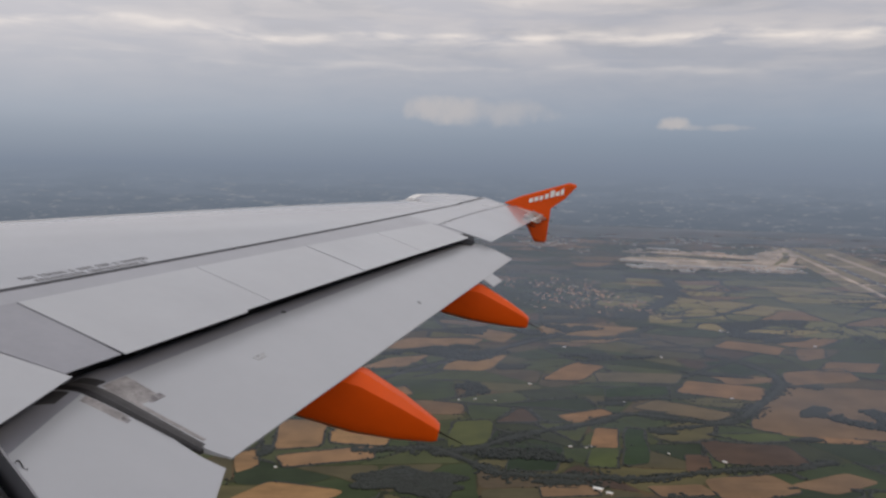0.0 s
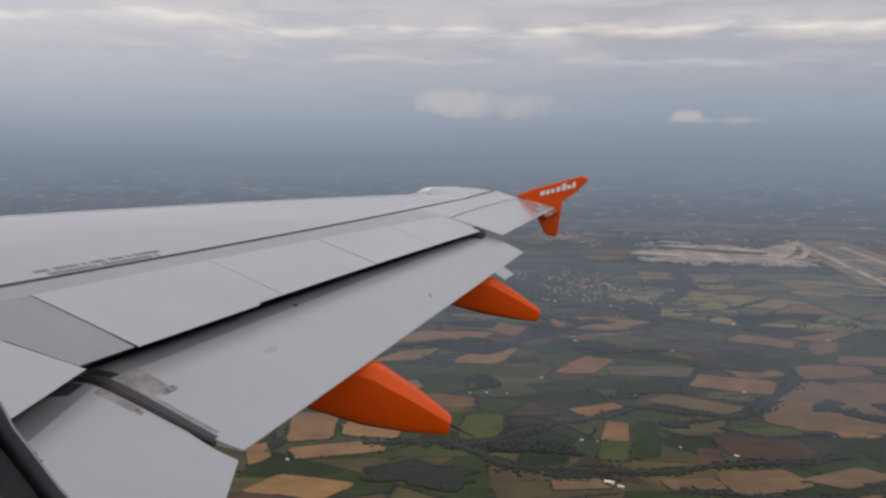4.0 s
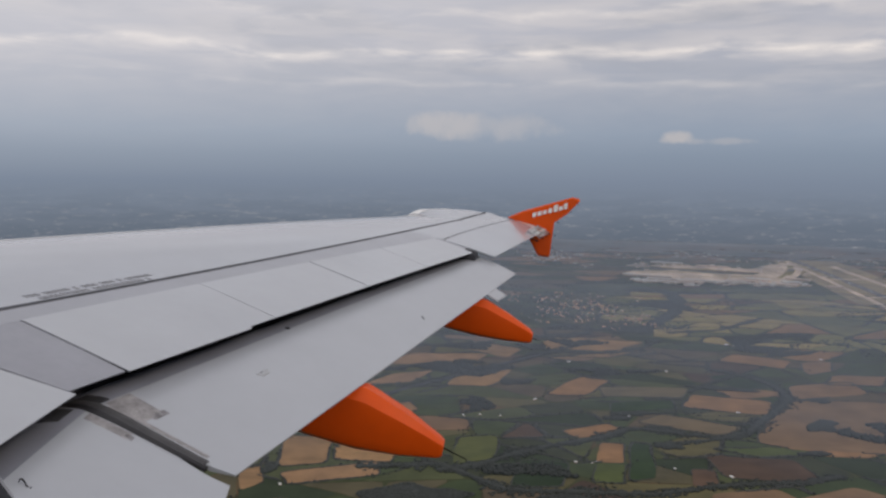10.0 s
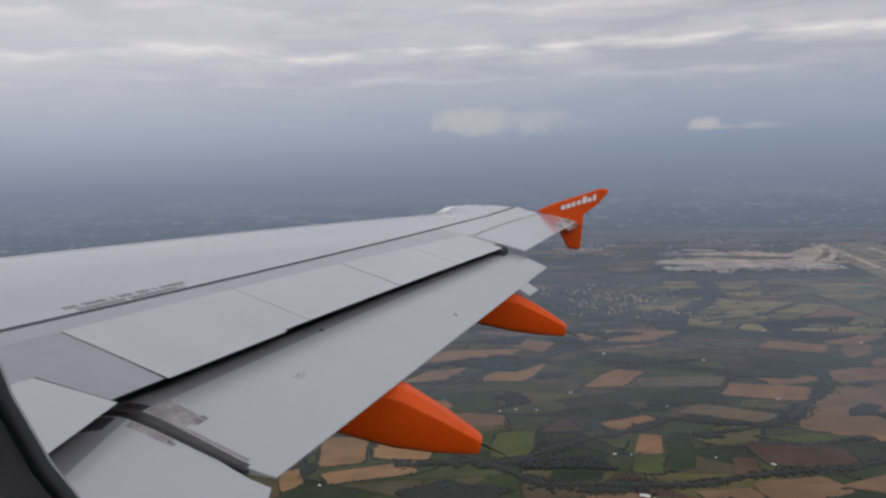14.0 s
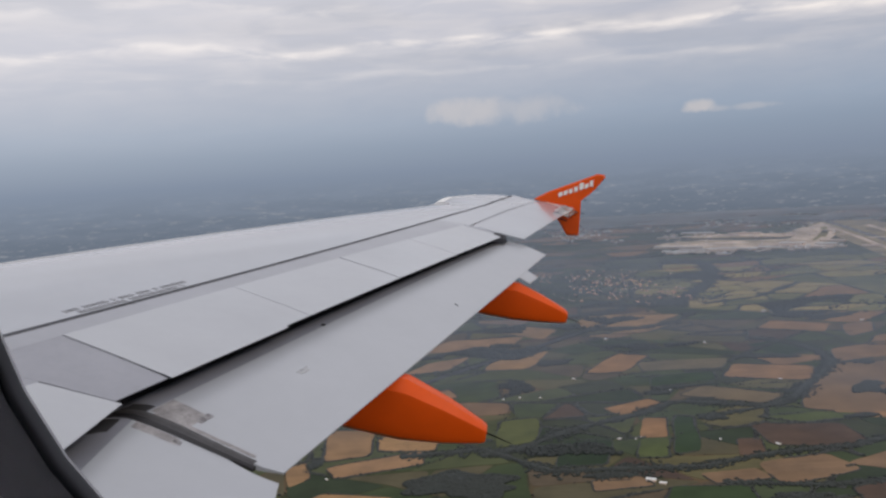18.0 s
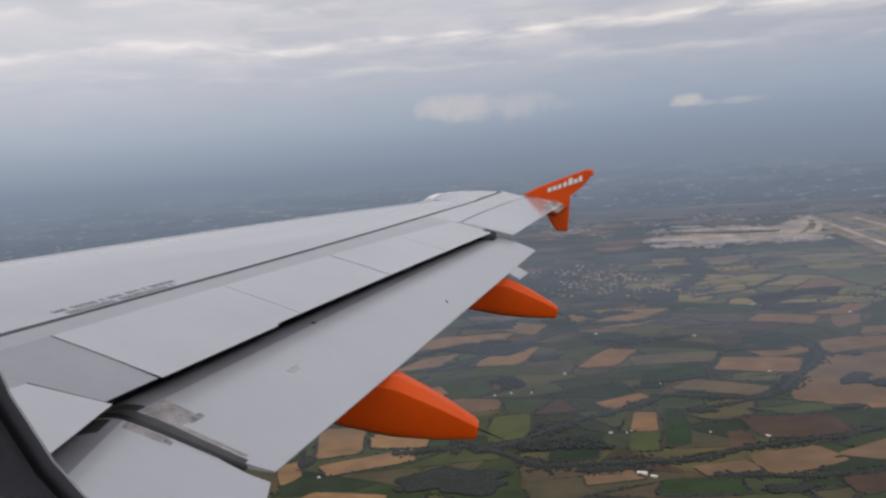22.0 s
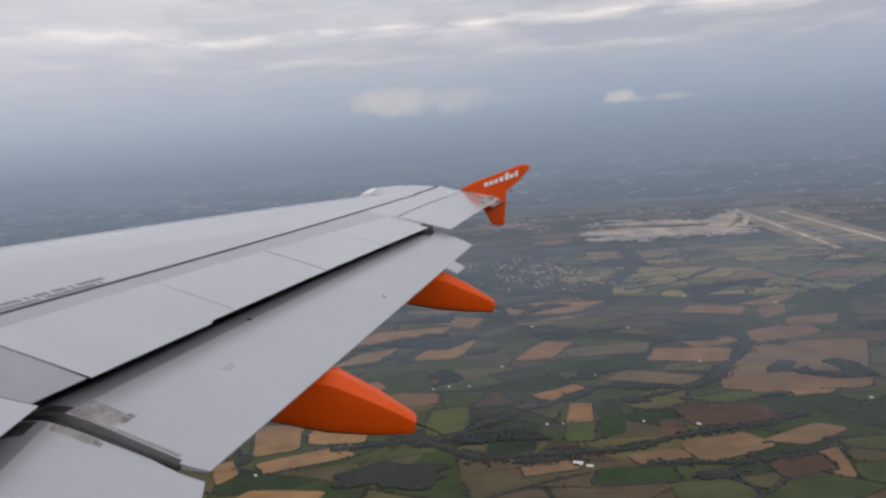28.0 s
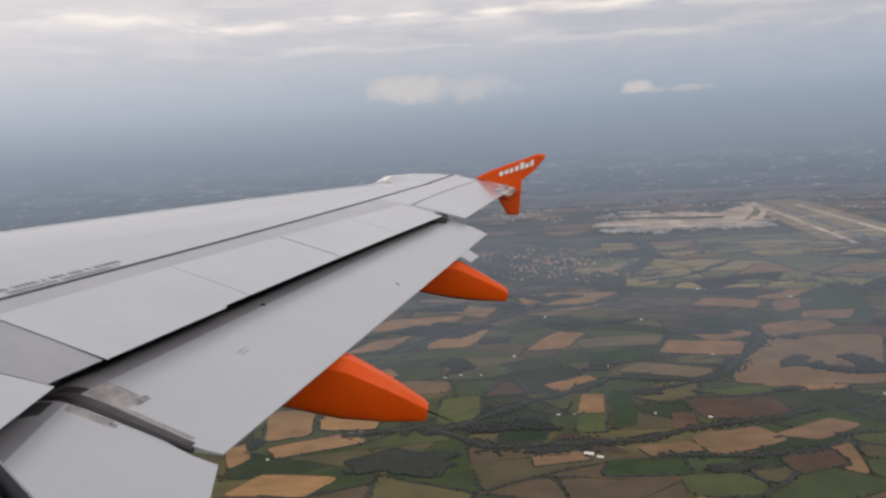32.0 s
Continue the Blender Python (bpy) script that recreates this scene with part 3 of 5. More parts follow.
# hinge fittings at the outer end of the flap slot, small brackets and the flap's tab
bm = bmesh.new()
box(bm, 8.90, 9.10, 13.0, 13.2, 1.27, 1.345)
part("hinge_fitting", bm, SEALANT, plane, "dark hinge fitting at the flap end")
bm = bmesh.new()
tab = []
for dz in (-0.002, -0.014):
    tab.append([bm.verts.new((flap_te(y)[0] + dx, y, flap_te(y)[2] + h + dz)) for y, dx, h in ((11.80, -0.012, 0.003), (12.20, -0.012, 0.003), (12.22, 0.14, -0.066), (11.83, 0.13, -0.062))])
for k in range(4):
    bm.faces.new((tab[0][k], tab[0][(k + 1) % 4], tab[1][(k + 1) % 4], tab[1][k]))
bm.faces.new(tab[0])
bm.faces.new(tab[1])
bmesh.ops.recalc_face_normals(bm, faces=bm.faces)
part("flap_tab", bm, FLAPPAINT, plane, "small grey tab on the flap edge")
p = flap_section(*outer_args(8.65), 60)[0][22]
bm = rings([[(p.x + dx, 8.65 + 0.007 * math.cos(a), p.z + h + 0.007 * math.sin(a)) for a in (0, 1.26, 2.51, 3.77, 5.03)] for dx, h in ((-0.02, 0.0), (-0.008, 0.008), (0.010, 0.008), (0.022, -0.002))])
part("lug", bm, RUBBER, plane, "small dark lug on the flap")
q = min(flap_section(*inner_args(5.66), 60)[0], key=lambda v: abs(v.x - 7.10))
tip_light = panel("tip_light", lambda y: lead_tip(y) + 0.01, lambda y: lead_tip(y) + 0.16 - 0.12 * max(y - 15.7, 0), (15.40, 16.3), WHITE, plane, 0.003, 0.012, 0.5, 4, 8, "pale lens of the wingtip light")
hook = ((-0.030, -0.004), (-0.026, 0.010), (-0.010, 0.016), (0.004, 0.010), (0.016, -0.002), (0.034, -0.006), (0.044, 0.004))
bm = rings([[(q.x + dx, 5.66 - dx * 0.25 + 0.005 * math.cos(a), q.z - dx * 0.2 + h + 0.006 + 0.005 * math.sin(a)) for a in (0, 1.26, 2.51, 3.77, 5.03)] for dx, h in hook])
part("hook", bm, RUBBER, plane, "small black hook on the inboard flap")
q = flap_section(*outer_args(10.05), 60)[0][51]
bm = rings([[(q.x + dx * 0.55, 10.05 - dx * 0.2 + 0.004 * math.cos(a), q.z - dx * 0.2 + h * 0.5 + 0.004 + 0.004 * math.sin(a)) for a in (0, 1.26, 2.51, 3.77, 5.03)] for dx, h in hook])
part("hook", bm, RUBBER, plane, "small black hook on the outer flap")
# ---- cabin wall with the window ----
def rounded(x0, x1, z0, z1, r, n=10):
    pts = []
    for cx, cz, a0 in ((x1 - r, z1 - r, 0), (x0 + r, z1 - r, 90), (x0 + r, z0 + r, 180), (x1 - r, z0 + r, 270)):
        for k in range(n + 1):
            a = radians(a0 + 90 * k / n)
            pts.append((cx + r * math.cos(a), cz + r * math.sin(a)))
    return pts


hole = rounded(8.836, 9.092, 1.691, 2.045, 0.10)
outer = rounded(8.60, 9.33, 1.46, 2.24, 0.02)
bm = bmesh.new()
loops = []
for y, k, pts in ((1.890, 0.0, outer), (1.890, -0.030, hole), (1.870, -0.010, hole), (1.863, -0.002, hole), (1.860, 0.0, hole), (1.857, -0.0015, hole), (1.855, -0.006, hole), (1.855, 0.0, outer)):
    mx, mz = 8.964, 1.872
    loops.append([bm.verts.new((x + k * (1 if x < mx else -1), y, z + k * (1 if z < mz else -1))) for x, z in pts])
n = len(hole)
for a, b in zip(loops, loops[1:] + loops[:1]):
    for j in range(n):
        bm.faces.new((a[j], a[(j + 1) % n], b[(j + 1) % n], b[j])).smooth = a is not loops[0] and b is not loops[0]
bmesh.ops.recalc_face_normals(bm, faces=bm.faces)
part("window_surround", bm, CABIN, plane, "dark grey cabin window surround, rounded")
mx, mz = 8.964, 1.872
loops = [[(x - grow * (1 if x < mx else -1), y, z - grow * (1 if z < mz else -1)) for x, z in hole] for y, grow in ((1.8592, 0.0), (1.8566, 0.0001), (1.8553, 0.0008), (1.8556, 0.0014))]
part("window_seal", rings(loops, False), GASKET, plane, "black rubber seal round the cabin window", True)
# unseen box added round the eye, small and pale to bounce window light
bm = bmesh.new()
for b in ((8.58, 8.60, 1.42, 1.89, 1.44, 2.26), (9.33, 9.35, 1.42, 1.89, 1.44, 2.26), (8.60, 9.33, 1.42, 1.89, 1.44, 1.46), (8.60, 9.33, 1.42, 1.89, 2.24, 2.26), (8.58, 9.35, 1.40, 1.42, 1.44, 2.26)):
    box(bm, *b)
part("cabin_lining", bm, CABIN, plane, "plain unseen cabin box, kept small to bounce window light")

# ---- fuselage, open where the window surround sits ----
FUSELAGE = material("white_fuselage_paint", (0.74, 0.74, 0.75), 0.35, 0, 0.03, 0.6, 10, 0.01)
stations = [-10, -8.5, -6, -3, 0, 3, 6, 8.58, 9.35, 12, 15, 18, 21, 24]
angles = [-90, -70, -50, -30, -15, -0.3, 24.2, 40, 60, 80, 100, 120, 140, 160, 180, 200, 220, 240, 255, 270]
bm = bmesh.new()
grid = []
for x in stations:
    r = 1.98 * (0.75 if x == -10 else 0.93 if x == -8.5 else 1.0 if x < 15 else lerp(1.0, 0.55, (x - 15) / 9))
    grid.append([bm.verts.new((x, r * math.cos(radians(a)), 1.45 + r * math.sin(radians(a)))) for a in angles[:-1]])
for i in range(len(stations) - 1):
    for j in range(len(angles) - 1):
        if stations[i] == 8.58 and angles[j] == -0.3:
            continue
        b = (j + 1) % (len(angles) - 1)
        bm.faces.new((grid[i][j], grid[i][b], grid[i + 1][b], grid[i + 1][j])).smooth = True
bm.faces.new(grid[0])
bm.faces.new(grid[-1])
bmesh.ops.recalc_face_normals(bm, faces=bm.faces)
part("fuselage", bm, FUSELAGE, plane, "white airliner fuselage")
# ---- ground ----
def ground_material():
    m = bpy.data.materials.new("patchwork_farmland")
    m.use_nodes = True
    n = Nodes(m.node_tree)
    co = n.add("ShaderNodeTexCoord").outputs["Object"]
    warp = n.tree.nodes.new("ShaderNodeTexNoise")
    warp.inputs["Scale"].default_value, warp.inputs["Detail"].default_value = 0.006, 3
    n.link(co, warp.inputs["Vector"])
    shift = n.tree.nodes.new("ShaderNodeVectorMath")
    shift.operation = "MULTIPLY_ADD"
    shift.inputs[1].default_value = (70, 70, 0)
    n.link(warp.outputs["Color"], shift.inputs[0])
    n.link(co, shift.inputs[2])
    cells = n.tree.nodes.new("ShaderNodeTexVoronoi")
    cells.inputs["Scale"].default_value = 1 / 110
    n.link(shift.outputs[0], cells.inputs["Vector"])
    edge = n.tree.nodes.new("ShaderNodeTexVoronoi")
    edge.feature = "DISTANCE_TO_EDGE"
    edge.inputs["Scale"].default_value = 1 / 110
    n.link(shift.outputs[0], edge.inputs["Vector"])
    pick = n.add("ShaderNodeSeparateColor")
    n.link(cells.outputs["Color"], pick.inputs[0])
    field = n.ramp(pick.outputs[0], [(0.0, (0.046, 0.054, 0.027)), (0.18, (0.064, 0.070, 0.031)), (0.36, (0.058, 0.064, 0.035)), (0.52, (0.085, 0.084, 0.036)),
                                     (0.66, (0.10, 0.07, 0.042)), (0.80, (0.050, 0.052, 0.026)), (0.90, (0.13, 0.085, 0.05))], "CONSTANT")
    mottle = n.noise(co, 0.03, 6, 0.65)
    field = n.mix(n.ramp(mottle, [(0.35, 0.0), (0.7, 0.5)]), field, (0.05, 0.055, 0.028))
    hedge = n.ramp(edge.outputs["Distance"], [(0.025, 1.0), (0.05, 0.0)])
    patchy = n.ramp(n.noise(co, 0.012, 3, 0.5), [(0.35, 0.25), (0.6, 1.0)])
    col = n.mix(n.math("MULTIPLY", hedge, patchy), field, (0.030, 0.036, 0.024))
    wood = n.ramp(n.noise(co, 0.0042, 6, 0.62), [(0.60, 0.0), (0.63, 1.0)])
    col = n.mix(wood, col, (0.032, 0.038, 0.025))
    s = n.add("ShaderNodeBsdfPrincipled")
    n.link(col, s.inputs["Base Color"])
    s.inputs["Roughness"].default_value = 0.95
    s.inputs["Specular IOR Level"].default_value = 0.1
    out = n.add("ShaderNodeOutputMaterial")
    n.link(s.outputs[0], out.inputs[0])
    return m


FARMLAND = ground_material()
bm = bmesh.new()
RADII = [0, 200, 500, 900, 1400, 2000, 2800, 3800, 4930]
prev = None
centre = bm.verts.new((0, 0, 0))
for r in RADII[1:]:
    ring = [bm.verts.new((r * math.sin(2 * math.pi * a / 96), r * math.cos(2 * math.pi * a / 96), 0)) for a in range(96)]
    for a in range(96):
        b = (a + 1) % 96
        bm.faces.new((centre, ring[b], ring[a]) if prev is None else (prev[a], prev[b], ring[b], ring[a]))
    prev = ring
bmesh.ops.recalc_face_normals(bm, faces=bm.faces)
ground = part("ground", bm, FARMLAND, None)
tagged(ground, "patchwork of green and brown farmland with hedgerows", "ground", kind="structure")


# ---- farmland: fields, hedges, woods ----
rng = random.Random(11)


def wander(x, y):
    """Bends straight boundaries a little, the same way for both neighbours."""
    v = noise.noise_vector((x / 170, y / 170, 3.7)) * 15 + noise.noise_vector((x / 60, y / 60, 9.1)) * 3.5
    return x + v.x, y + v.y


def split(poly, out, depth=0):
    cx = sum(p[0] for p in poly) / len(poly)
    cy = sum(p[1] for p in poly) / len(poly)
    area = abs(sum(a[0] * b[1] - b[0] * a[1] for a, b in zip(poly, poly[1:] + poly[:1]))) / 2
    r = math.hypot(cx, cy)
    limit = 5400 * (1 + (max(r - 900, 0) / 1100) ** 1.7) * rng.uniform(0.55, 1.9)
    if area < limit or depth > 14:
        out.append((poly, cx, cy, area, r))
        return
    far = max(((a, b) for a in poly for b in poly), key=lambda q: (q[0][0] - q[1][0]) ** 2 + ((q[0][1] - q[1][1]) * 1.7) ** 2)
    ang = math.atan2(far[1][1] - far[0][1], far[1][0] - far[0][0]) + rng.uniform(-0.13, 0.13)
    nx, ny = math.cos(ang), math.sin(ang)
    ds = [(p[0] * nx + p[1] * ny) for p in poly]
    cut = lerp(min(ds), max(ds), rng.uniform(0.38, 0.62))
    left, right = [], []
    for i, p in enumerate(poly):
        q = poly[(i + 1) % len(poly)]
        d0, d1 = ds[i] - cut, ds[(i + 1) % len(poly)] - cut
        (left if d0 < 0 else right).append(p)
        if d0 * d1 < 0:
            t = d0 / (d0 - d1)
            m = (lerp(p[0], q[0], t), lerp(p[1], q[1], t))
            left.append(m)
            right.append(m)
    for half in (left, right):
        if len(half) > 2:
            split(half, out, depth + 1)


cells = []
split([(-520, 470), (560, 470), (1500, 1500), (3000, 3300), (2600, 4300), (0, 4860), (-2800, 4000), (-1800, 2200)], cells)


def field_paint(name, colours, grain):
    """Crop or soil: one of a few shades by the field's own chance, with tramlines and patches."""
    m = bpy.data.materials.new(name)
    m.use_nodes = True
    n = Nodes(m.node_tree)
    co = n.add("ShaderNodeTexCoord").outputs["Object"]
    info = n.tree.nodes.new("ShaderNodeObjectInfo")
    island = n.tree.nodes.new("ShaderNodeNewGeometry")
    pick = n.math("FRACT", n.math("ADD", info.outputs["Random"], island.outputs["Random Per Island"]))
    stops = [(i / len(colours), c) for i, c in enumerate(colours)]
    col = n.ramp(pick, stops, "CONSTANT")
    patch = n.noise(co, 0.022, 6, 0.6)
    dim = n.mix(1.0, col, (0.72, 0.74, 0.76), "MULTIPLY")
    col = n.mix(n.ramp(patch, [(0.38, 0.0), (0.66, 1.0)]), col, dim)
    streaks = n.tree.nodes.new("ShaderNodeMapping")
    streaks.inputs["Scale"].default_value = (0.02, 0.35, 1)
    streaks.inputs["Rotation"].default_value = (0, 0, 0.5)
    n.link(co, streaks.inputs[0])
    rows = n.noise(streaks.outputs[0], 1.0, 3, 0.5)
    col = n.mix(n.math("MULTIPLY", n.ramp(rows, [(0.4, 0.0), (0.6, 1.0)]), grain), col, n.mix(1.0, col, (0.8, 0.8, 0.8), "MULTIPLY"))
    s = n.add("ShaderNodeBsdfPrincipled")
    n.link(col, s.inputs["Base Color"])
    s.inputs["Roughness"].default_value = 0.95
    s.inputs["Specular IOR Level"].default_value = 0.1
    out = n.add("ShaderNodeOutputMaterial")
    n.link(s.outputs[0], out.inputs[0])
    return m


STUBBLE = field_paint("stubble", [(0.275, 0.165, 0.094), (0.232, 0.150, 0.092), (0.32, 0.182, 0.095), (0.212, 0.138, 0.088)], 0.6)
PLOUGH = field_paint("ploughed_earth", [(0.105, 0.072, 0.056), (0.125, 0.082, 0.060), (0.092, 0.066, 0.054)], 0.5)
PASTURE = field_paint("pasture", [(0.054, 0.072, 0.036), (0.080, 0.090, 0.042), (0.042, 0.056, 0.034), (0.128, 0.114, 0.060), (0.104, 0.092, 0.057), (0.068, 0.085, 0.046), (0.115, 0.090, 0.062), (0.056, 0.064, 0.043), (0.086, 0.097, 0.050)], 0.4)
GOLDEN = field_paint("golden_stubble", [(0.36, 0.215, 0.105), (0.30, 0.185, 0.10), (0.33, 0.20, 0.112)], 0.6)
FALLOW = field_paint("fallow", [(0.165, 0.135, 0.088), (0.185, 0.142, 0.092)], 0.5)
MEADOW = field_paint("dark_meadow", [(0.042, 0.066, 0.034), (0.048, 0.072, 0.034), (0.037, 0.055, 0.033)], 0.4)
LIMEGREEN = field_paint("lime_pasture", [(0.112, 0.122, 0.050), (0.092, 0.112, 0.048), (0.082, 0.096, 0.046)], 0.4)
# grass with the glow of sun patches mixed into its base colours
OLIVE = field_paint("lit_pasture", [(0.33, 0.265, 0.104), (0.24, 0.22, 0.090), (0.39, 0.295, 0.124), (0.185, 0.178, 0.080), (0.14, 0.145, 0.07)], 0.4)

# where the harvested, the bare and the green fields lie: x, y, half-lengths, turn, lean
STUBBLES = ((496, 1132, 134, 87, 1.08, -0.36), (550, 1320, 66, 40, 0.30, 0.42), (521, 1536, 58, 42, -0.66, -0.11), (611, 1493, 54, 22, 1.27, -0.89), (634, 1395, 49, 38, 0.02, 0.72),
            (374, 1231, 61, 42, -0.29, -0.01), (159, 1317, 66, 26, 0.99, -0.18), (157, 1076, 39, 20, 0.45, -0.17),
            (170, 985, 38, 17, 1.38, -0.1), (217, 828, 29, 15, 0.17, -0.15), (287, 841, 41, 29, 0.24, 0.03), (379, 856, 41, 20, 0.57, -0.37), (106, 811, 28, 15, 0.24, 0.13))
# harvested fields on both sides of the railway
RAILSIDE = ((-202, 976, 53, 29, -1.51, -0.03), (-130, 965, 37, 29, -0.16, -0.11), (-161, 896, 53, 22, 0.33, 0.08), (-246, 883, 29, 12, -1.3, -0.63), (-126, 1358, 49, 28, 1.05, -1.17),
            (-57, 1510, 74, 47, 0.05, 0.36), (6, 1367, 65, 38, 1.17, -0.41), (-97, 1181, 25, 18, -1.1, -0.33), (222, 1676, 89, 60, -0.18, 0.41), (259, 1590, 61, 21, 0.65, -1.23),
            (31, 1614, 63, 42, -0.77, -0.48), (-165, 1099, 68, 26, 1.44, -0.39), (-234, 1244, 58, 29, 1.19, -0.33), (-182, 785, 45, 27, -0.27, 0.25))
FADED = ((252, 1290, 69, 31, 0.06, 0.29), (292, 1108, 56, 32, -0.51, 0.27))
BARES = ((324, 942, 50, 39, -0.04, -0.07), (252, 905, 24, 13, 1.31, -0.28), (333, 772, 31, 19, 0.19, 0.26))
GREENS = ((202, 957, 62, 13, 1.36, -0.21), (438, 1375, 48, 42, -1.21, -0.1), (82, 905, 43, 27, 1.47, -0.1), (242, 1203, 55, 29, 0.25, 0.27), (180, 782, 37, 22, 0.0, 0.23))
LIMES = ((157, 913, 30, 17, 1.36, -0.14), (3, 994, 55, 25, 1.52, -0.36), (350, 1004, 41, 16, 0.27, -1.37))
# where sunlight is painted into the pasture, paler and yellower: x, y, half-lengths, turn
AIRFIELD = ((800, 3080, 330, 330, 0), (1150, 2950, 260, 480, 0.1))
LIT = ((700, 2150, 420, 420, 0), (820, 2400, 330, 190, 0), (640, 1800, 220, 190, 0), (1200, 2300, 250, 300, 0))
WOODS = ((468, 1123, 44, 19, 0.75), (390, 1320, 56, 17, -0.2), (243, 1097, 24, 13, -0.1), (240, 1022, 19, 16, -0.1), (-228, 907, 10, 19, -0.1), (-57, 826, 66, 40, -0.1), (196, 1141, 24, 12, -0.1),
         (92, 840, 36, 9, 0.0), (409, 1003, 26, 8, 0.2), (518, 1257, 20, 14, 0.4), (258, 768, 32, 11, 0.0), (67, 1345, 38, 22, 0.3), (-176, 1223, 36, 17, 0.5), (330, 1860, 60, 70, 0.0), (600, 1610, 66, 24, 0.55))


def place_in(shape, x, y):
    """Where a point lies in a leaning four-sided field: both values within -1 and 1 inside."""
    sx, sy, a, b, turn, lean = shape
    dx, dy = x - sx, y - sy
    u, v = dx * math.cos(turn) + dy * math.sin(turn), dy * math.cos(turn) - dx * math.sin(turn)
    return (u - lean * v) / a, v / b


def sown_at(x, y):
    return any(max(abs(q) for q in place_in(shape, x, y)) < 1.0 for shape in SOWN)


def within(shapes, x, y):
    for sx, sy, a, b, turn in shapes:
        dx, dy = x - sx, y - sy
        u, v = dx * math.cos(turn) + dy * math.sin(turn), dy * math.cos(turn) - dx * math.sin(turn)
        if (u / a) ** 2 + (v / b) ** 2 < 1:
            return True
    return False


def outline(poly, gap, step):
    """The boundary of one field: bent, set in from its neighbours, corners rounded."""
    pts = []
    for a, b in zip(poly, poly[1:] + poly[:1]):
        n = max(1, int(math.hypot(b[0] - a[0], b[1] - a[1]) / step))
        for i in range(n):
            pts.append(wander(lerp(a[0], b[0], i / n), lerp(a[1], b[1], i / n)))
    cx, cy = sum(p[0] for p in pts) / len(pts), sum(p[1] for p in pts) / len(pts)
    out = []
    for i, p in enumerate(pts):
        q, o = pts[(i + 1) % len(pts)], pts[i - 1]
        m = ((p[0] * 2 + q[0] + o[0]) / 4, (p[1] * 2 + q[1] + o[1]) / 4)
        d = math.hypot(m[0] - cx, m[1] - cy) or 1
        k = max(0.2, 1 - gap / d)
        out.append((cx + (m[0] - cx) * k, cy + (m[1] - cy) * k))
    return out


class Heap:
    """Gathers many small solids for one mesh."""

    def __init__(self):
        self.v, self.f, self.n = [], [], 0

    def add(self, verts, faces):
        self.v.append(np.asarray(verts, float))
        self.f.extend([tuple(i + self.n for i in f) for f in faces])
        self.n += len(verts)

    def done(self, name, mat, parent=None, smooth=False):
        me = bpy.data.meshes.new(name)
        me.from_pydata(np.concatenate(self.v).tolist(), [], self.f)
        me.materials.append(mat)
        if smooth:
            me.polygons.foreach_set("use_smooth", [True] * len(me.polygons))
        me.update()
        ob = new(name, me)
        if parent is not None:
            ob.parent = parent
        return ob


def slab(pts, z0, z1):
    n = len(pts)
    return [(x, y, z1) for x, y in pts] + [(x, y, z0) for x, y in pts], [tuple(range(n))] + [(i, i + n, (i + 1) % n + n, (i + 1) % n) for i in range(n)]


ico = bmesh.new()
bmesh.ops.create_icosphere(ico, subdivisions=1, radius=1.0)
ICO_V = np.array([v.co[:] for v in ico.verts])
ICO_F = [tuple(v.index for v in f.verts) for f in ico.faces]
ico.free()
leafy = np.random.default_rng(5)
hedges, woods = Heap(), Heap()


def clump(heap, x, y, r, h):
    wob = 1 + leafy.uniform(-0.3, 0.3, (12, 1))
    heap.add(ICO_V * wob * (r, r, h * 0.62) + (x, y, h * 0.45), ICO_F)


def hedge_run(a, b, wide, thick, heap=None):
    """One length of hedge: a low bank of foliage with an uneven top."""
    d = math.hypot(b[0] - a[0], b[1] - a[1]) or 1
    nx, ny = -(b[1] - a[1]) / d, (b[0] - a[0]) / d
    n = max(1, int(d / 5))
    verts, faces = [], []
    for i in range(n + 1):
        x, y = lerp(a[0], b[0], i / n), lerp(a[1], b[1], i / n)
        w, h = wide * leafy.uniform(0.6, 1.3), leafy.uniform(0.7, 1.3) * (1.0 + 0.6 * max(thick, 0))
        verts += [(x - nx * w, y - ny * w, 0), (x - nx * w * 0.6, y - ny * w * 0.6, h), (x + nx * w * 0.6, y + ny * w * 0.6, h), (x + nx * w, y + ny * w, 0)]
        if i:
            k = 4 * i
            faces += [(k - 4, k, k + 1, k - 3), (k - 3, k + 1, k + 2, k - 2), (k - 2, k + 2, k + 3, k - 1)]
    (heap or hedges).add(verts, faces)


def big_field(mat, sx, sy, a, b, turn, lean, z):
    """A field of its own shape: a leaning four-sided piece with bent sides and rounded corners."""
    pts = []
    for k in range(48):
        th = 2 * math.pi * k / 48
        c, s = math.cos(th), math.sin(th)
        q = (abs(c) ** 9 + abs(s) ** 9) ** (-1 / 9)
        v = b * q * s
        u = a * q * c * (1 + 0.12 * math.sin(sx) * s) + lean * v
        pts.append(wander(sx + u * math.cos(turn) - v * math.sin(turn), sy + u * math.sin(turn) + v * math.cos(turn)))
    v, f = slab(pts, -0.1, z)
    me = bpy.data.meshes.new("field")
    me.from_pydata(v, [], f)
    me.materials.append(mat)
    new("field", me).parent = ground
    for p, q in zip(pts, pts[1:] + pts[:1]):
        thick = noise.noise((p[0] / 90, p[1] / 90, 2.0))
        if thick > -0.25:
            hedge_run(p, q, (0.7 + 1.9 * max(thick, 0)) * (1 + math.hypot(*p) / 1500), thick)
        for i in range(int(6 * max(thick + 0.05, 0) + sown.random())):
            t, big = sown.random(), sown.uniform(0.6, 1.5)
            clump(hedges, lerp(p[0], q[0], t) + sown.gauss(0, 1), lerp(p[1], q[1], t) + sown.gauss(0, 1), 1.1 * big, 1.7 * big)


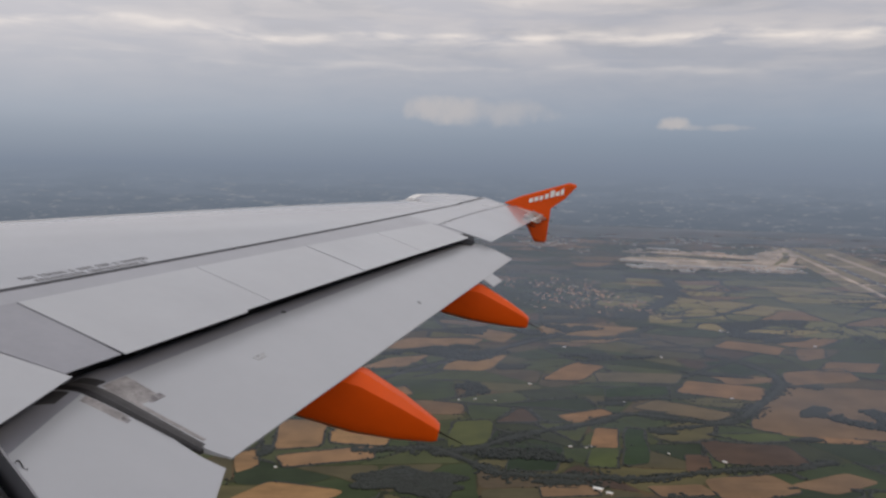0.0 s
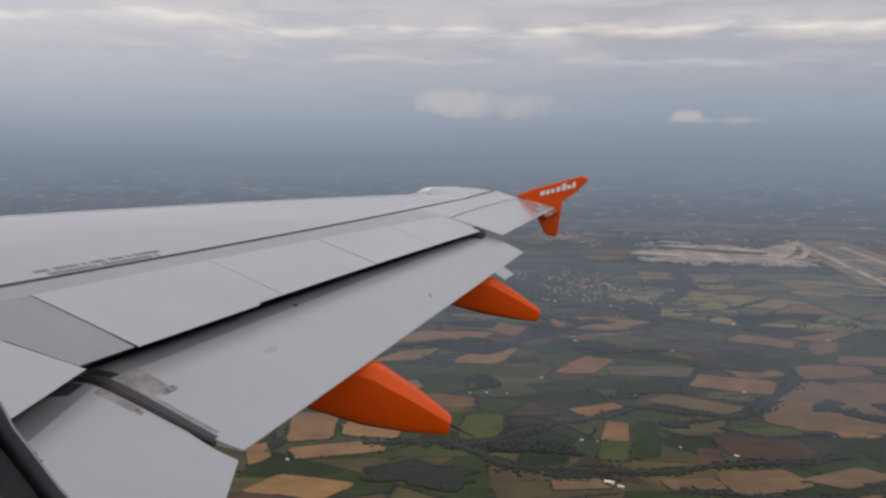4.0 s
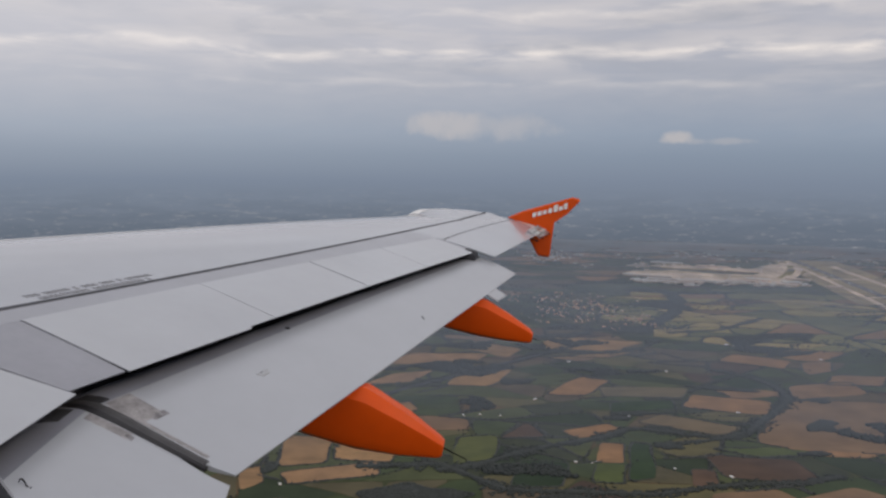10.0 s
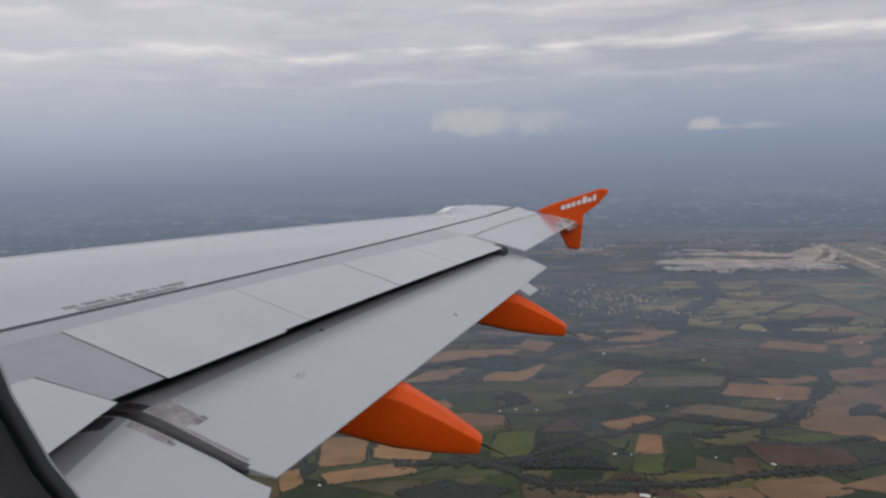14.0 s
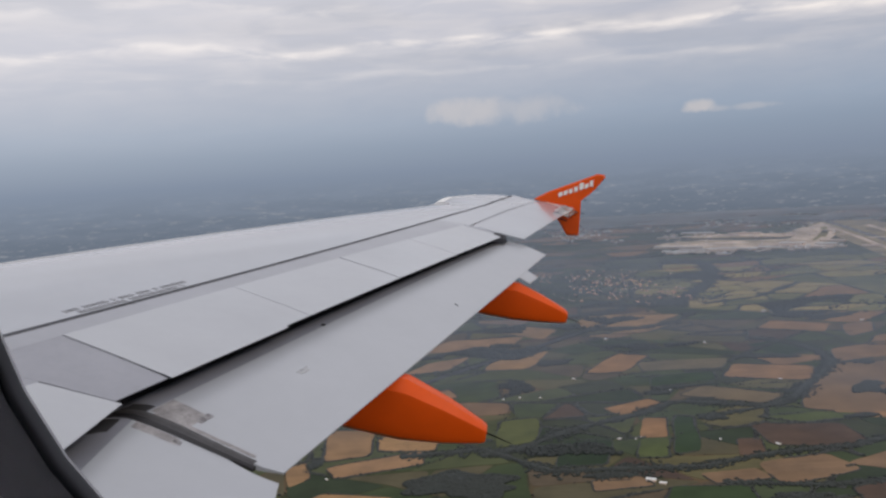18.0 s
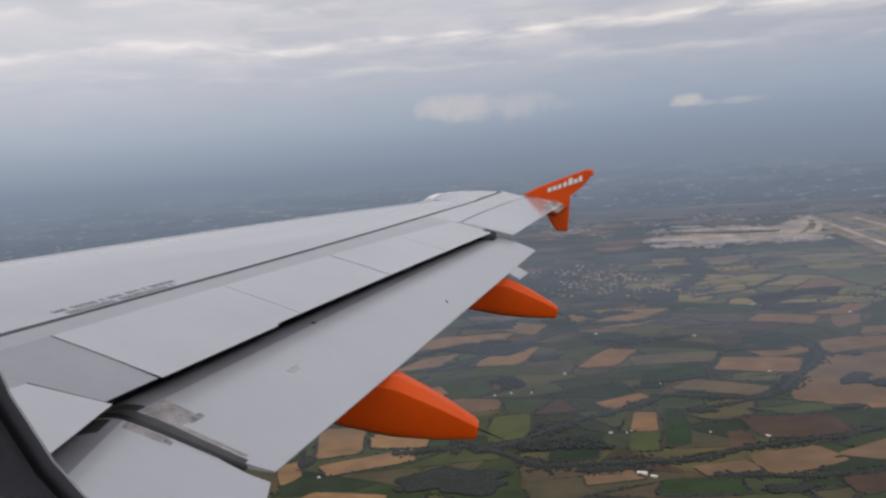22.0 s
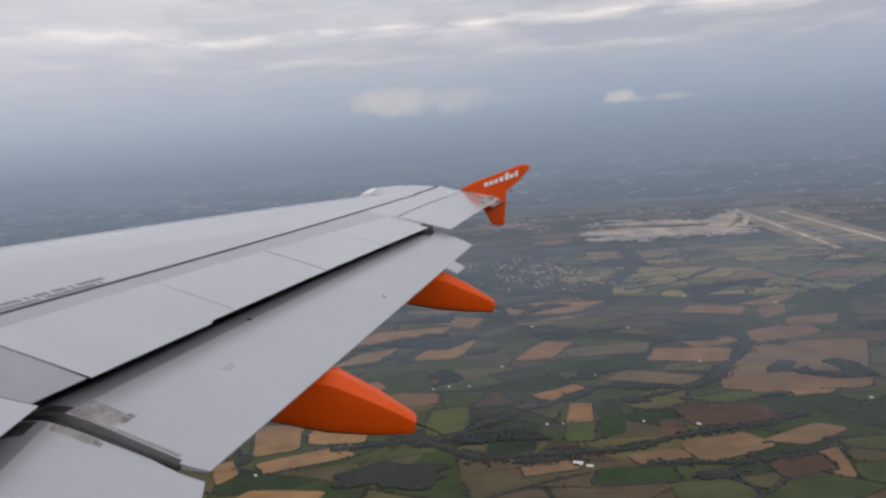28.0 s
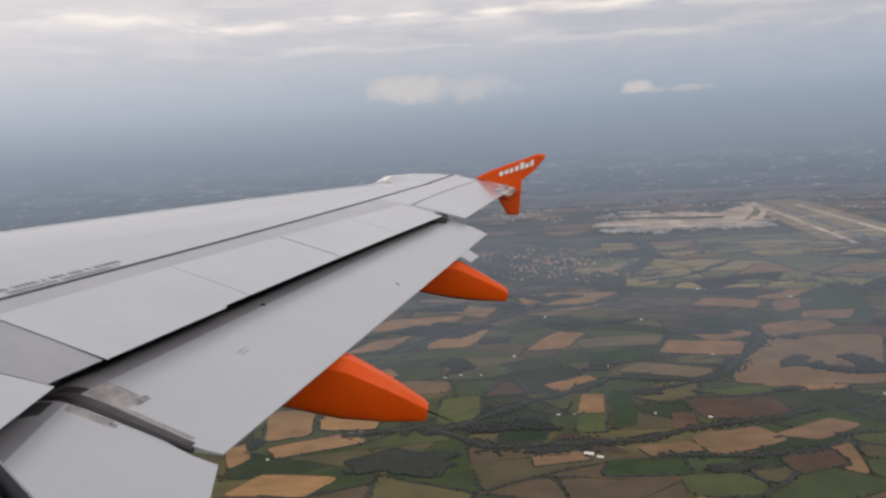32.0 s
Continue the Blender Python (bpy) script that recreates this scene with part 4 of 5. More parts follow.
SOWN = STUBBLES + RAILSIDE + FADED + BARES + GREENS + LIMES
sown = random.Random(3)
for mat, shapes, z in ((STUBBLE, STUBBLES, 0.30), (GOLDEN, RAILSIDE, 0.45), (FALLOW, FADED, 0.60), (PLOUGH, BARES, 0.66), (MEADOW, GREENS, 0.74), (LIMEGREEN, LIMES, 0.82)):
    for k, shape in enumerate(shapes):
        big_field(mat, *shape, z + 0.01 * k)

near = sorted(cells, key=lambda c: c[4])
far_heaps = {}
for k, (poly, cx, cy, area, r) in enumerate(near):
    wx, wy = wander(cx, cy)
    roll = sown.random()
    dry, bare = (0.04, 0.08) if r < 1050 else (0.08, 0.13) if r < 1500 else (0.11, 0.15) if r < 3300 else (0.24, 0.28)
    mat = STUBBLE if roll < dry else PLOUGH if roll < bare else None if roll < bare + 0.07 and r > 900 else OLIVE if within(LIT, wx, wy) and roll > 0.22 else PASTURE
    step = 6 + r / 160
    gap = 1.0 + r / 1400
    line = outline(poly, gap, step)
    if within(AIRFIELD, wx, wy):
        continue
    if mat is None:
        gapw = 2.0 + r / 420
        xs, ys = [p[0] for p in line], [p[1] for p in line]
        yy = min(ys)
        while yy < max(ys):
            xx = min(xs)
            while xx < max(xs):
                px, py = xx + sown.uniform(-2, 2), yy + sown.uniform(-2, 2)
                inside = False
                for a, b in zip(line, line[1:] + line[:1]):
                    if (a[1] > py) != (b[1] > py) and px < (b[0] - a[0]) * (py - a[1]) / (b[1] - a[1]) + a[0]:
                        inside = not inside
                if inside and noise.noise((px / 45, py / 45, 1)) > -0.35:
                    clump(woods, px, py, gapw * sown.uniform(0.5, 0.85), sown.uniform(2.6, 4.2))
                xx += gapw
            yy += gapw
    else:
        v, f = slab(line, -0.1, 0.18 + 0.01 * (k % 7))
        if k < 270:
            me = bpy.data.meshes.new("field")
            me.from_pydata(v, [], f)
            me.materials.append(mat)
            new("field", me).parent = ground
        else:
            far_heaps.setdefault(mat.name, (mat, Heap()))[1].add(v, f)
    # a trimmed hedge along part of the boundary, with a tree here and there
    if r < 3600:
        for a, b in zip(line, line[1:] + line[:1]):
            thick = noise.noise((a[0] / 130, a[1] / 130, 5.0))
            if sown_at((a[0] + b[0]) / 2, (a[1] + b[1]) / 2):
                continue
            if thick > 0.04:
                hedge_run(a, b, (0.6 + 1.5 * max(thick, 0)) * (1 + r / 1500), thick)
            d = math.hypot(b[0] - a[0], b[1] - a[1])
            for i in range(int(d / (3.2 + r / 260) * max(thick + 0.15, 0) * 4.5 + sown.random())):
                t, s = sown.random(), sown.uniform(0.45, 1.15) * (1 + r / 3000)
                clump(hedges, lerp(a[0], b[0], t) + sown.gauss(0, 0.8), lerp(a[1], b[1], t) + sown.gauss(0, 0.8), 0.95 * s, 1.7 * min(s, 1.5))
for mat, heap in far_heaps.values():
    tagged(heap.done("far_fields", mat, ground), kind="stuff")


def under_trees(heap, sx, sy, a, b, turn):
    """Dense lower growth that fills a wood between its crowns."""
    pts = []
    for k in range(22):
        th = 2 * math.pi * k / 22
        rr = 0.85 + 0.5 * noise.noise((math.cos(th) * 1.7, math.sin(th) * 1.7, sx))
        u, v = a * rr * math.cos(th), b * rr * math.sin(th)
        pts.append((sx + u * math.cos(turn) - v * math.sin(turn), sy + u * math.sin(turn) + v * math.cos(turn)))
    heap.add(*slab(pts, 0, 1.5))


# named woods and the tree-lined brook
for sx, sy, a, b, turn in WOODS:
    under_trees(woods, sx, sy, a * 0.8, b * 0.8, turn)
    for i in range(int(a * b * math.pi / 2.6)):
        rr, th = math.sqrt(sown.random()), sown.uniform(0, 2 * math.pi)
        rr *= 0.75 + 0.55 * noise.noise((math.cos(th) * 1.7, math.sin(th) * 1.7, sx))
        u, v = a * rr * math.cos(th), b * rr * math.sin(th)
        clump(woods, sx + u * math.cos(turn) - v * math.sin(turn), sy + u * math.sin(turn) + v * math.cos(turn), sown.uniform(1.4, 3.0), sown.uniform(1.5, 2.0))
BROOK = [(-41, 907), (15, 932), (57, 981), (116, 1024), (168, 1045), (211, 1084), (271, 1066), (315, 1049), (356, 1078), (398, 1149), (438, 1205), (477, 1266), (474, 1337), (457, 1392), (413, 1459)]
BELTS = (BROOK, [(187, 853), (251, 879), (302, 892), (352, 902), (404, 930)], [(-138, 918), (-42, 929), (47, 852), (123, 853), (187, 856)], [(259, 1019), (347, 1061)], [(187, 1152), (291, 1169)],
         [(199, 814), (284, 796), (363, 799)], [(98, 1570), (169, 1602), (236, 1589), (317, 1624), (374, 1734)], [(337, 1810), (405, 1929), (488, 2101), (552, 2309), (577, 2514)],
         [(326, 1299), (386, 1366), (440, 1419)], [(128, 1756), (205, 1760), (260, 1858)], [(424, 1826), (547, 1877), (702, 2043)])
for belt_line, spread, rate in zip(BELTS, (8.0, 5.5, 7.5, 4.0, 6.0, 4.5, 7.0, 13.0, 4.0, 12.0, 6.0), (4.6, 3.4, 4.0, 2.7, 3.4, 2.7, 3.2, 4.0, 2.7, 4.0, 2.4)):
    for a, b in zip(belt_line, belt_line[1:]):
        a, b = wander(*a), wander(*b)
        d = math.hypot(b[0] - a[0], b[1] - a[1])
        hedge_run(a, b, spread * 0.75, 0.8, woods)
        for i in range(int(d * rate)):
            t = sown.random()
            off = sown.gauss(0, spread) * (0.7 + 0.9 * noise.noise((lerp(a[0], b[0], t) / 40, lerp(a[1], b[1], t) / 40, 6.0)))
            nx, ny = -(b[1] - a[1]) / d, (b[0] - a[0]) / d
            big = 1 + max(a[1] - 1400, 0) / 900
            clump(woods, lerp(a[0], b[0], t) + nx * off, lerp(a[1], b[1], t) + ny * off, sown.uniform(1.2, 2.8) * big, sown.uniform(1.1, 1.8))
# woodland and scattered trees in the distance, towards the murk
for i in range(3600):
    az, r = radians(sown.uniform(-38, 38)), 1750 * (4850 / 1750) ** sown.random()
    x, y = r * math.sin(az), r * math.cos(az)
    if noise.noise((x / 420, y / 260, 8.0)) > 0.10 and not within(AIRFIELD, x, y):
        for j in range(5):
            clump(woods, x + sown.gauss(0, 9) * r / 1500, y + sown.gauss(0, 3.5) * r / 1500, sown.uniform(1.6, 4.0) * r / 2000, sown.uniform(2.0, 3.6))

LEAF = material("dark_foliage", (0.040, 0.044, 0.040), 0.9, 0, 0.15, 0.05, 0.6)
WOODLEAF = material("woodland_foliage", (0.028, 0.034, 0.030), 0.9, 0, 0.15, 0.04, 0.5)
tagged(hedges.done("hedgerows", LEAF, None, True), "dark green hedgerows and bushes between the fields", "hedge", kind="stuff")
tagged(woods.done("woodland", WOODLEAF, None, True), "dark green woods and tree belts among the fields", "woodland", kind="stuff")

# ---- houses, barns and the town ----
BRICK = material("brick_wall", (0.36, 0.20, 0.13), 0.9, 0, 0.15, 0.5, 4)
RENDERED = material("pale_render_wall", (0.80, 0.62, 0.50), 0.9, 0, 0.1, 0.5, 4)
TILES = material("clay_roof_tiles", (0.84, 0.46, 0.28), 0.9, 0, 0.2, 0.6, 5)
SLATES = material("grey_roof", (0.44, 0.39, 0.36), 0.8, 0, 0.15, 0.6, 5)
SHEETING = material("white_sheet_roof", (0.80, 0.79, 0.77), 0.5, 0, 0.05, 0.3, 3)


def house(wall_mat, roof_mat, w, l, h, rise, label, name="house", category="house"):
    ob = thing(name, label, category, "")
    bm = bmesh.new()
    box(bm, -w / 2, w / 2, -l / 2, l / 2, 0, h)
    part("wall", bm, wall_mat, ob)
    bm = bmesh.new()
    e = 0.4
    a = [bm.verts.new(p) for p in ((-w / 2 - e, -l / 2 - e, h), (w / 2 + e, -l / 2 - e, h), (0, -l / 2 - e, h + rise), (-w / 2 - e, l / 2 + e, h), (w / 2 + e, l / 2 + e, h), (0, l / 2 + e, h + rise))]
    for f in ((0, 1, 2), (5, 4, 3), (0, 2, 5, 3), (1, 4, 5, 2), (0, 3, 4, 1)):
        bm.faces.new([a[i] for i in f])
    part("roof", bm, roof_mat, ob)
    return ob


kinds = [house(BRICK, TILES, 4.5, 7, 2.6, 2.0, "brick house with an orange clay tile roof in the town"),
         house(RENDERED, TILES, 4.5, 6, 2.6, 2.0, "pale rendered house with a clay tile roof in the town"),
         house(RENDERED, SLATES, 5, 9, 2.8, 1.6, "pale house with a grey roof in the town")]
for ob in kinds:
    ob["group"] = "houses of the town"
spots = []
while len(spots) < 290:
    u, v = sown.gauss(0, 0.55), sown.gauss(0, 0.5)
    if abs(u) < 1.1 and abs(v) < 1.1:
        for k in range(sown.randint(3, 9)):
            spots.append((255 + u * 165 + v * 40 + sown.gauss(0, 13), 2170 + v * 270 - u * 90 + sown.gauss(0, 24)))
for i, (x, y) in enumerate(spots):
    m = pose(x, y, 0, 0, 0, sown.choice((20, 65, 110, 155)) + sown.uniform(-10, 10)) @ Matrix.Scale(sown.uniform(0.6, 1.0), 4)
    if i < 3:
        kinds[i].matrix_world = m
    else:
        copy_thing(sown.choice((kinds[0], kinds[0], kinds[1], kinds[1], kinds[2])), m)
garden_trees = Heap()
for i in range(300):
    u, v = sown.gauss(0, 0.6), sown.gauss(0, 0.55)
    clump(garden_trees, 255 + u * 165 + v * 40, 2170 + v * 270 - u * 90, sown.uniform(2.5, 6), sown.uniform(2.4, 3.6))
tagged(garden_trees.done("garden_trees", WOODLEAF), "dark trees between the houses of the town", "trees", kind="stuff")
barn = house(RENDERED, SHEETING, 5, 9, 2.4, 1.2, "white-roofed farm barn among the fields", "barn", "barn")
barn["group"] = "barns among the fields"
barn.matrix_world = pose(131, 822, 0, 0, 0, 65)
for x, y, turn, big in ((284, 913, 30, 0.6), (141, 813, 65, 0.7), (228, 938, 10, 0.35), (118, 953, 80, 0.45), (136, 952, 40, 0.35), (142, 955, 60, 0.4), (-15, 1140, 20, 0.4), (8, 1146, 60, 0.4), (36, 1142, 60, 0.35), (372, 1180, 80, 0.5), (90, 1235, 80, 0.5),
                        (170, 1505, 70, 0.6), (330, 1440, 30, 0.5), (505, 1690, 75, 0.8), (520, 1686, 75, 0.6), (640, 1560, 50, 0.6), (215, 1150, 20, 0.4), (505, 960, 30, 0.5), (560, 1020, 75, 0.5), (-205, 860, 40, 0.4)):
    barn.scale = (big, big, big)
    copy_thing(barn, pose(x, y, 0, 0, 0, turn))
barn.scale = (1, 1, 1)

# far towns: too many and too small to count
town = Heap()
CUBE_F = [(3, 2, 1, 0), (4, 5, 6, 7), (0, 1, 5, 4), (1, 2, 6, 5), (2, 3, 7, 6), (3, 0, 4, 7)]
for sx, sy, a, b, n in ((-903, 4262, 260, 200, 190), (-1034, 3687, 220, 230, 120), (420, 3700, 300, 330, 90), (-900, 3300, 380, 260, 230), (900, 4300, 700, 300, 220), (-1700, 3900, 500, 500, 260), (1700, 4100, 400, 300, 110), (160, 4300, 500, 300, 240), (-350, 4500, 700, 250, 200), (0, 4050, 1600, 600, 420), (-1300, 4200, 900, 500, 380), (1300, 4200, 800, 500, 260), (1700, 3600, 500, 700, 160)):
    for i in range(int(n * 0.7)):
        if i % 8 == 0:
            qx, qy = sx + sown.gauss(0, 0.5) * a, sy + sown.gauss(0, 0.5) * b
        x, y = qx + sown.gauss(0, 34), qy + sown.gauss(0, 45)
        if not 1500 < math.hypot(x, y) < 4780 or within(AIRFIELD, x, y):
            continue
        w, l, h, t = sown.uniform(4, 10), sown.uniform(7, 20), sown.uniform(3, 5), sown.uniform(0, 3.1)
        pts = []
        for z in (0, h):
            for px, py in ((-w, -l), (w, -l), (w, l), (-w, l)):
                pts.append((x + (px * math.cos(t) - py * math.sin(t)) / 2, y + (px * math.sin(t) + py * math.cos(t)) / 2, z))
        town.add(pts, CUBE_F)
ROOFS = field_paint("town_roofs", [(0.85, 0.82, 0.77), (0.55, 0.37, 0.28), (0.42, 0.41, 0.41), (0.82, 0.78, 0.74), (0.48, 0.33, 0.26)], 0.2)
tagged(town.done("far_towns", ROOFS), "pale roofs of distant towns in the murk", "town", kind="stuff")

# ---- the airport ----
CONCRETE = material("airport_concrete", (0.90, 0.70, 0.53), 0.9, 0, 0.34, 0.012, 0.03, 0, (1.0, 0.35, 1.0))
ASPHALT = material("runway_asphalt", (0.13, 0.13, 0.135), 0.9, 0, 0.12, 0.02, 0.3)
DRYGRASS = material("dry_airfield_grass", (0.38, 0.285, 0.15), 0.95, 0, 0.3, 0.012, 0.05)


def strip(name, x0, y0, x1, y1, wide, z, mat, label, category, parent=None):
    d = math.hypot(x1 - x0, y1 - y0)
    nx, ny = -(y1 - y0) / d * wide / 2, (x1 - x0) / d * wide / 2
    bm = bmesh.new()
    v, f = slab([(x0 - nx, y0 - ny), (x1 - nx, y1 - ny), (x1 + nx, y1 + ny), (x0 + nx, y0 + ny)], 0, z)
    vs = [bm.verts.new(p) for p in v]
    for q in f:
        bm.faces.new([vs[i] for i in q])
    bmesh.ops.recalc_face_normals(bm, faces=bm.faces)
    ob = part(name, bm, mat, parent)
    return tagged(ob, label, category, kind="structure") if parent is None else ob


def paved(x0, y0, x1, y1, wide, z, ends=(0.5, 0.8)):
    """A stretch of apron whose outline is uneven and narrower at its ends."""
    d = math.hypot(x1 - x0, y1 - y0)
    nx, ny = -(y1 - y0) / d, (x1 - x0) / d
    sides = ([], [])
    for k in range(25):
        t = k / 24
        w = wide / 2 * min(1.0, lerp(ends[0], 1.0, t * 4), lerp(ends[1], 1.0, (1 - t) * 4))
        for side, s in zip(sides, (-1, 1)):
            q = w * (1 + 0.22 * noise.noise((t * 9, s * 3.0, x0 / 100)))
            side.append((lerp(x0, x1, t) + s * nx * q, lerp(y0, y1, t) + s * ny * q))
    v, f = slab(sides[0] + sides[1][::-1], 0, z)
    bm = bmesh.new()
    vs = [bm.verts.new(p) for p in v]
    for q in f:
        bm.faces.new([vs[i] for i in q])
    bmesh.ops.recalc_face_normals(bm, faces=bm.faces)
    return tagged(part("apron", bm, CONCRETE, None), "pale tan concrete airport apron", "apron", kind="structure")


strip("airfield_grass", 1420, 3700, 1180, 2300, 270, 0.30, DRYGRASS, "dry yellow grass of the airfield", "grass")
paved(560, 3120, 1010, 2900, 250, 0.42, (0.30, 0.9))
paved(960, 2790, 1310, 3560, 150, 0.50, (0.9, 0.3))
paved(700, 3380, 1120, 3180, 130, 0.46, (0.2, 0.9))
for x0, y0, x1, y1, wide in ((640, 3180, 820, 3095, 26), (850, 3040, 980, 2985, 20), (720, 3290, 960, 3190, 40), (1120, 3060, 1220, 3280, 30), (1010, 2760, 1080, 2900, 22), (600, 3120, 700, 3075, 14), (780, 3000, 880, 2955, 12), (1180, 3180, 1270, 3440, 22), (1060, 2960, 1120, 3080, 16)):
    strip("grass_strip", x0, y0, x1, y1, wide, 0.70, OLIVE, "green grass strip between the aprons", "grass")
strip("taxiway", 1330, 3640, 1090, 2230, 18, 0.72, CONCRETE, "pale concrete taxiway", "taxiway")
strip("taxiway", 1430, 3420, 1262, 2290, 24, 0.74, CONCRETE, "pale concrete taxiway", "taxiway")
strip("taxiway", 1210, 2930, 1360, 2960, 20, 0.76, CONCRETE, "pale concrete taxiway", "taxiway")
strip("taxiway", 1130, 2470, 1290, 2480, 18, 0.76, CONCRETE, "pale concrete taxiway", "taxiway")
runway = strip("runway", 1398, 3827, 1150, 2180, 24, 0.58, ASPHALT, "dark asphalt runway with white markings", "runway")
for k in range(14):
    t = 0.04 + k * 0.068
    x, y = lerp(1398, 1150, t), lerp(3827, 2180, t)
    strip("runway_marking", x, y, x - 6, y - 40, 3.0, 0.66, SHEETING, "", "", runway)
for x, y, turn, w, l, h, mat in ((563, 2795, 66, 24, 70, 6, SHEETING), (640, 2850, 66, 16, 120, 6, SHEETING), (705, 2790, 62, 20, 90, 6, RENDERED), (760, 2815, 64, 18, 130, 6, SHEETING), (600, 2960, 64, 18, 170, 6, SHEETING),
                                 (860, 2800, 60, 20, 70, 5, SHEETING), (905, 2830, 62, 24, 60, 6, RENDERED), (960, 2880, 60, 22, 80, 6, SHEETING), (690, 2700, 70, 12, 46, 4, SHEETING), (1000, 2730, 55, 26, 70, 6, RENDERED), (1040, 2800, 60, 30, 60, 7, SHEETING),
                                 (1100, 2900, 50, 22, 80, 6, RENDERED), (780, 3460, 62, 30, 130, 6, SHEETING), (930, 3330, 66, 22, 120, 6, RENDERED), (640, 3330, 62, 20, 90, 5, SLATES), (1140, 2700, 75, 18, 50, 5, RENDERED)):
    ob = thing("terminal_building", "long flat-roofed airport building on the apron", "terminal", "airport buildings", at=pose(x, y, 0.4, 0, 0, turn))
    bm = bmesh.new()
    box(bm, -w / 2, w / 2, -l / 2, l / 2, 0, h - 0.8)
    part("wall", bm, RENDERED, ob)
    bm = bmesh.new()
    box(bm, -w / 2 - 0.6, w / 2 + 0.6, -l / 2 - 0.6, l / 2 + 0.6, h - 0.8, h)
    part("roof", bm, mat, ob)
shed = house(RENDERED, SHEETING, 9, 16, 3.5, 0.5, "small white airport shed beside the apron", "shed", "shed")
shed["group"] = "airport sheds"
shed.matrix_world = pose(540, 2850, 0.4, 0, 0, 10)
for i in range(150):
    t = sown.random()
    x, y = (lerp(520, 1080, t), lerp(2810, 2760, t) + sown.gauss(0, 40)) if i % 3 else (lerp(620, 1250, t), lerp(3420, 3200, t) + sown.gauss(0, 90))
    shed.scale = (sown.uniform(0.5, 1.1), sown.uniform(0.6, 1.8), 1)
    copy_thing(shed, pose(x, y, 0.4, 0, 0, sown.choice((0, 90)) + sown.uniform(-12, 12)))
shed.scale = (1, 1, 1)
for i in range(26):
    t = sown.random()
    x, y = lerp(580, 1000, t), lerp(3110, 2900, t) + sown.uniform(-110, 110)
    ob = thing("parked_airliner", "small white airliner parked on the apron", "airplane", "parked airliners", at=pose(x, y, 0.5, 0, 0, sown.uniform(0, 360))) if i == 0 else copy_thing(ob, pose(x, y, 0.5, 0, 0, sown.uniform(0, 360)))
    if i == 0:
        part("fuselage", rings([[(dx, 0.75 * r * math.cos(a), 1.2 + 0.75 * r * math.sin(a)) for a in np.linspace(0, 2 * math.pi, 8, endpoint=False)] for dx, r in ((-6.5, 0.2), (-5.5, 0.9), (4, 1), (6.5, 0.25))]), WHITE, ob)
        for side in (-1, 1):
            bm = bmesh.new()
            vs = [bm.verts.new(p) for p in ((-1.5, side * 0.6, 1.0), (1.0, side * 0.6, 1.0), (3.2, side * 6.2, 1.3), (2.4, side * 6.2, 1.3), (-1.5, side * 0.6, 0.8), (1.0, side * 0.6, 0.8), (3.2, side * 6.2, 1.2), (2.4, side * 6.2, 1.2))]
            for f in ((0, 1, 2, 3), (7, 6, 5, 4), (0, 4, 5, 1), (1, 5, 6, 2), (2, 6, 7, 3), (3, 7, 4, 0)):
                bm.faces.new([vs[q] for q in f])
            part("wing", bm, WHITE, ob)
        bm = bmesh.new()
        box(bm, 4.6, 6.3, -0.12, 0.12, 1.6, 4.2)
        part("tail_fin", bm, ORANGE, ob)

BALLAST = material("railway_ballast", (0.072, 0.075, 0.082), 0.95, 0, 0.2, 0.05, 0.5, 0, None, 0, None, 0.1)
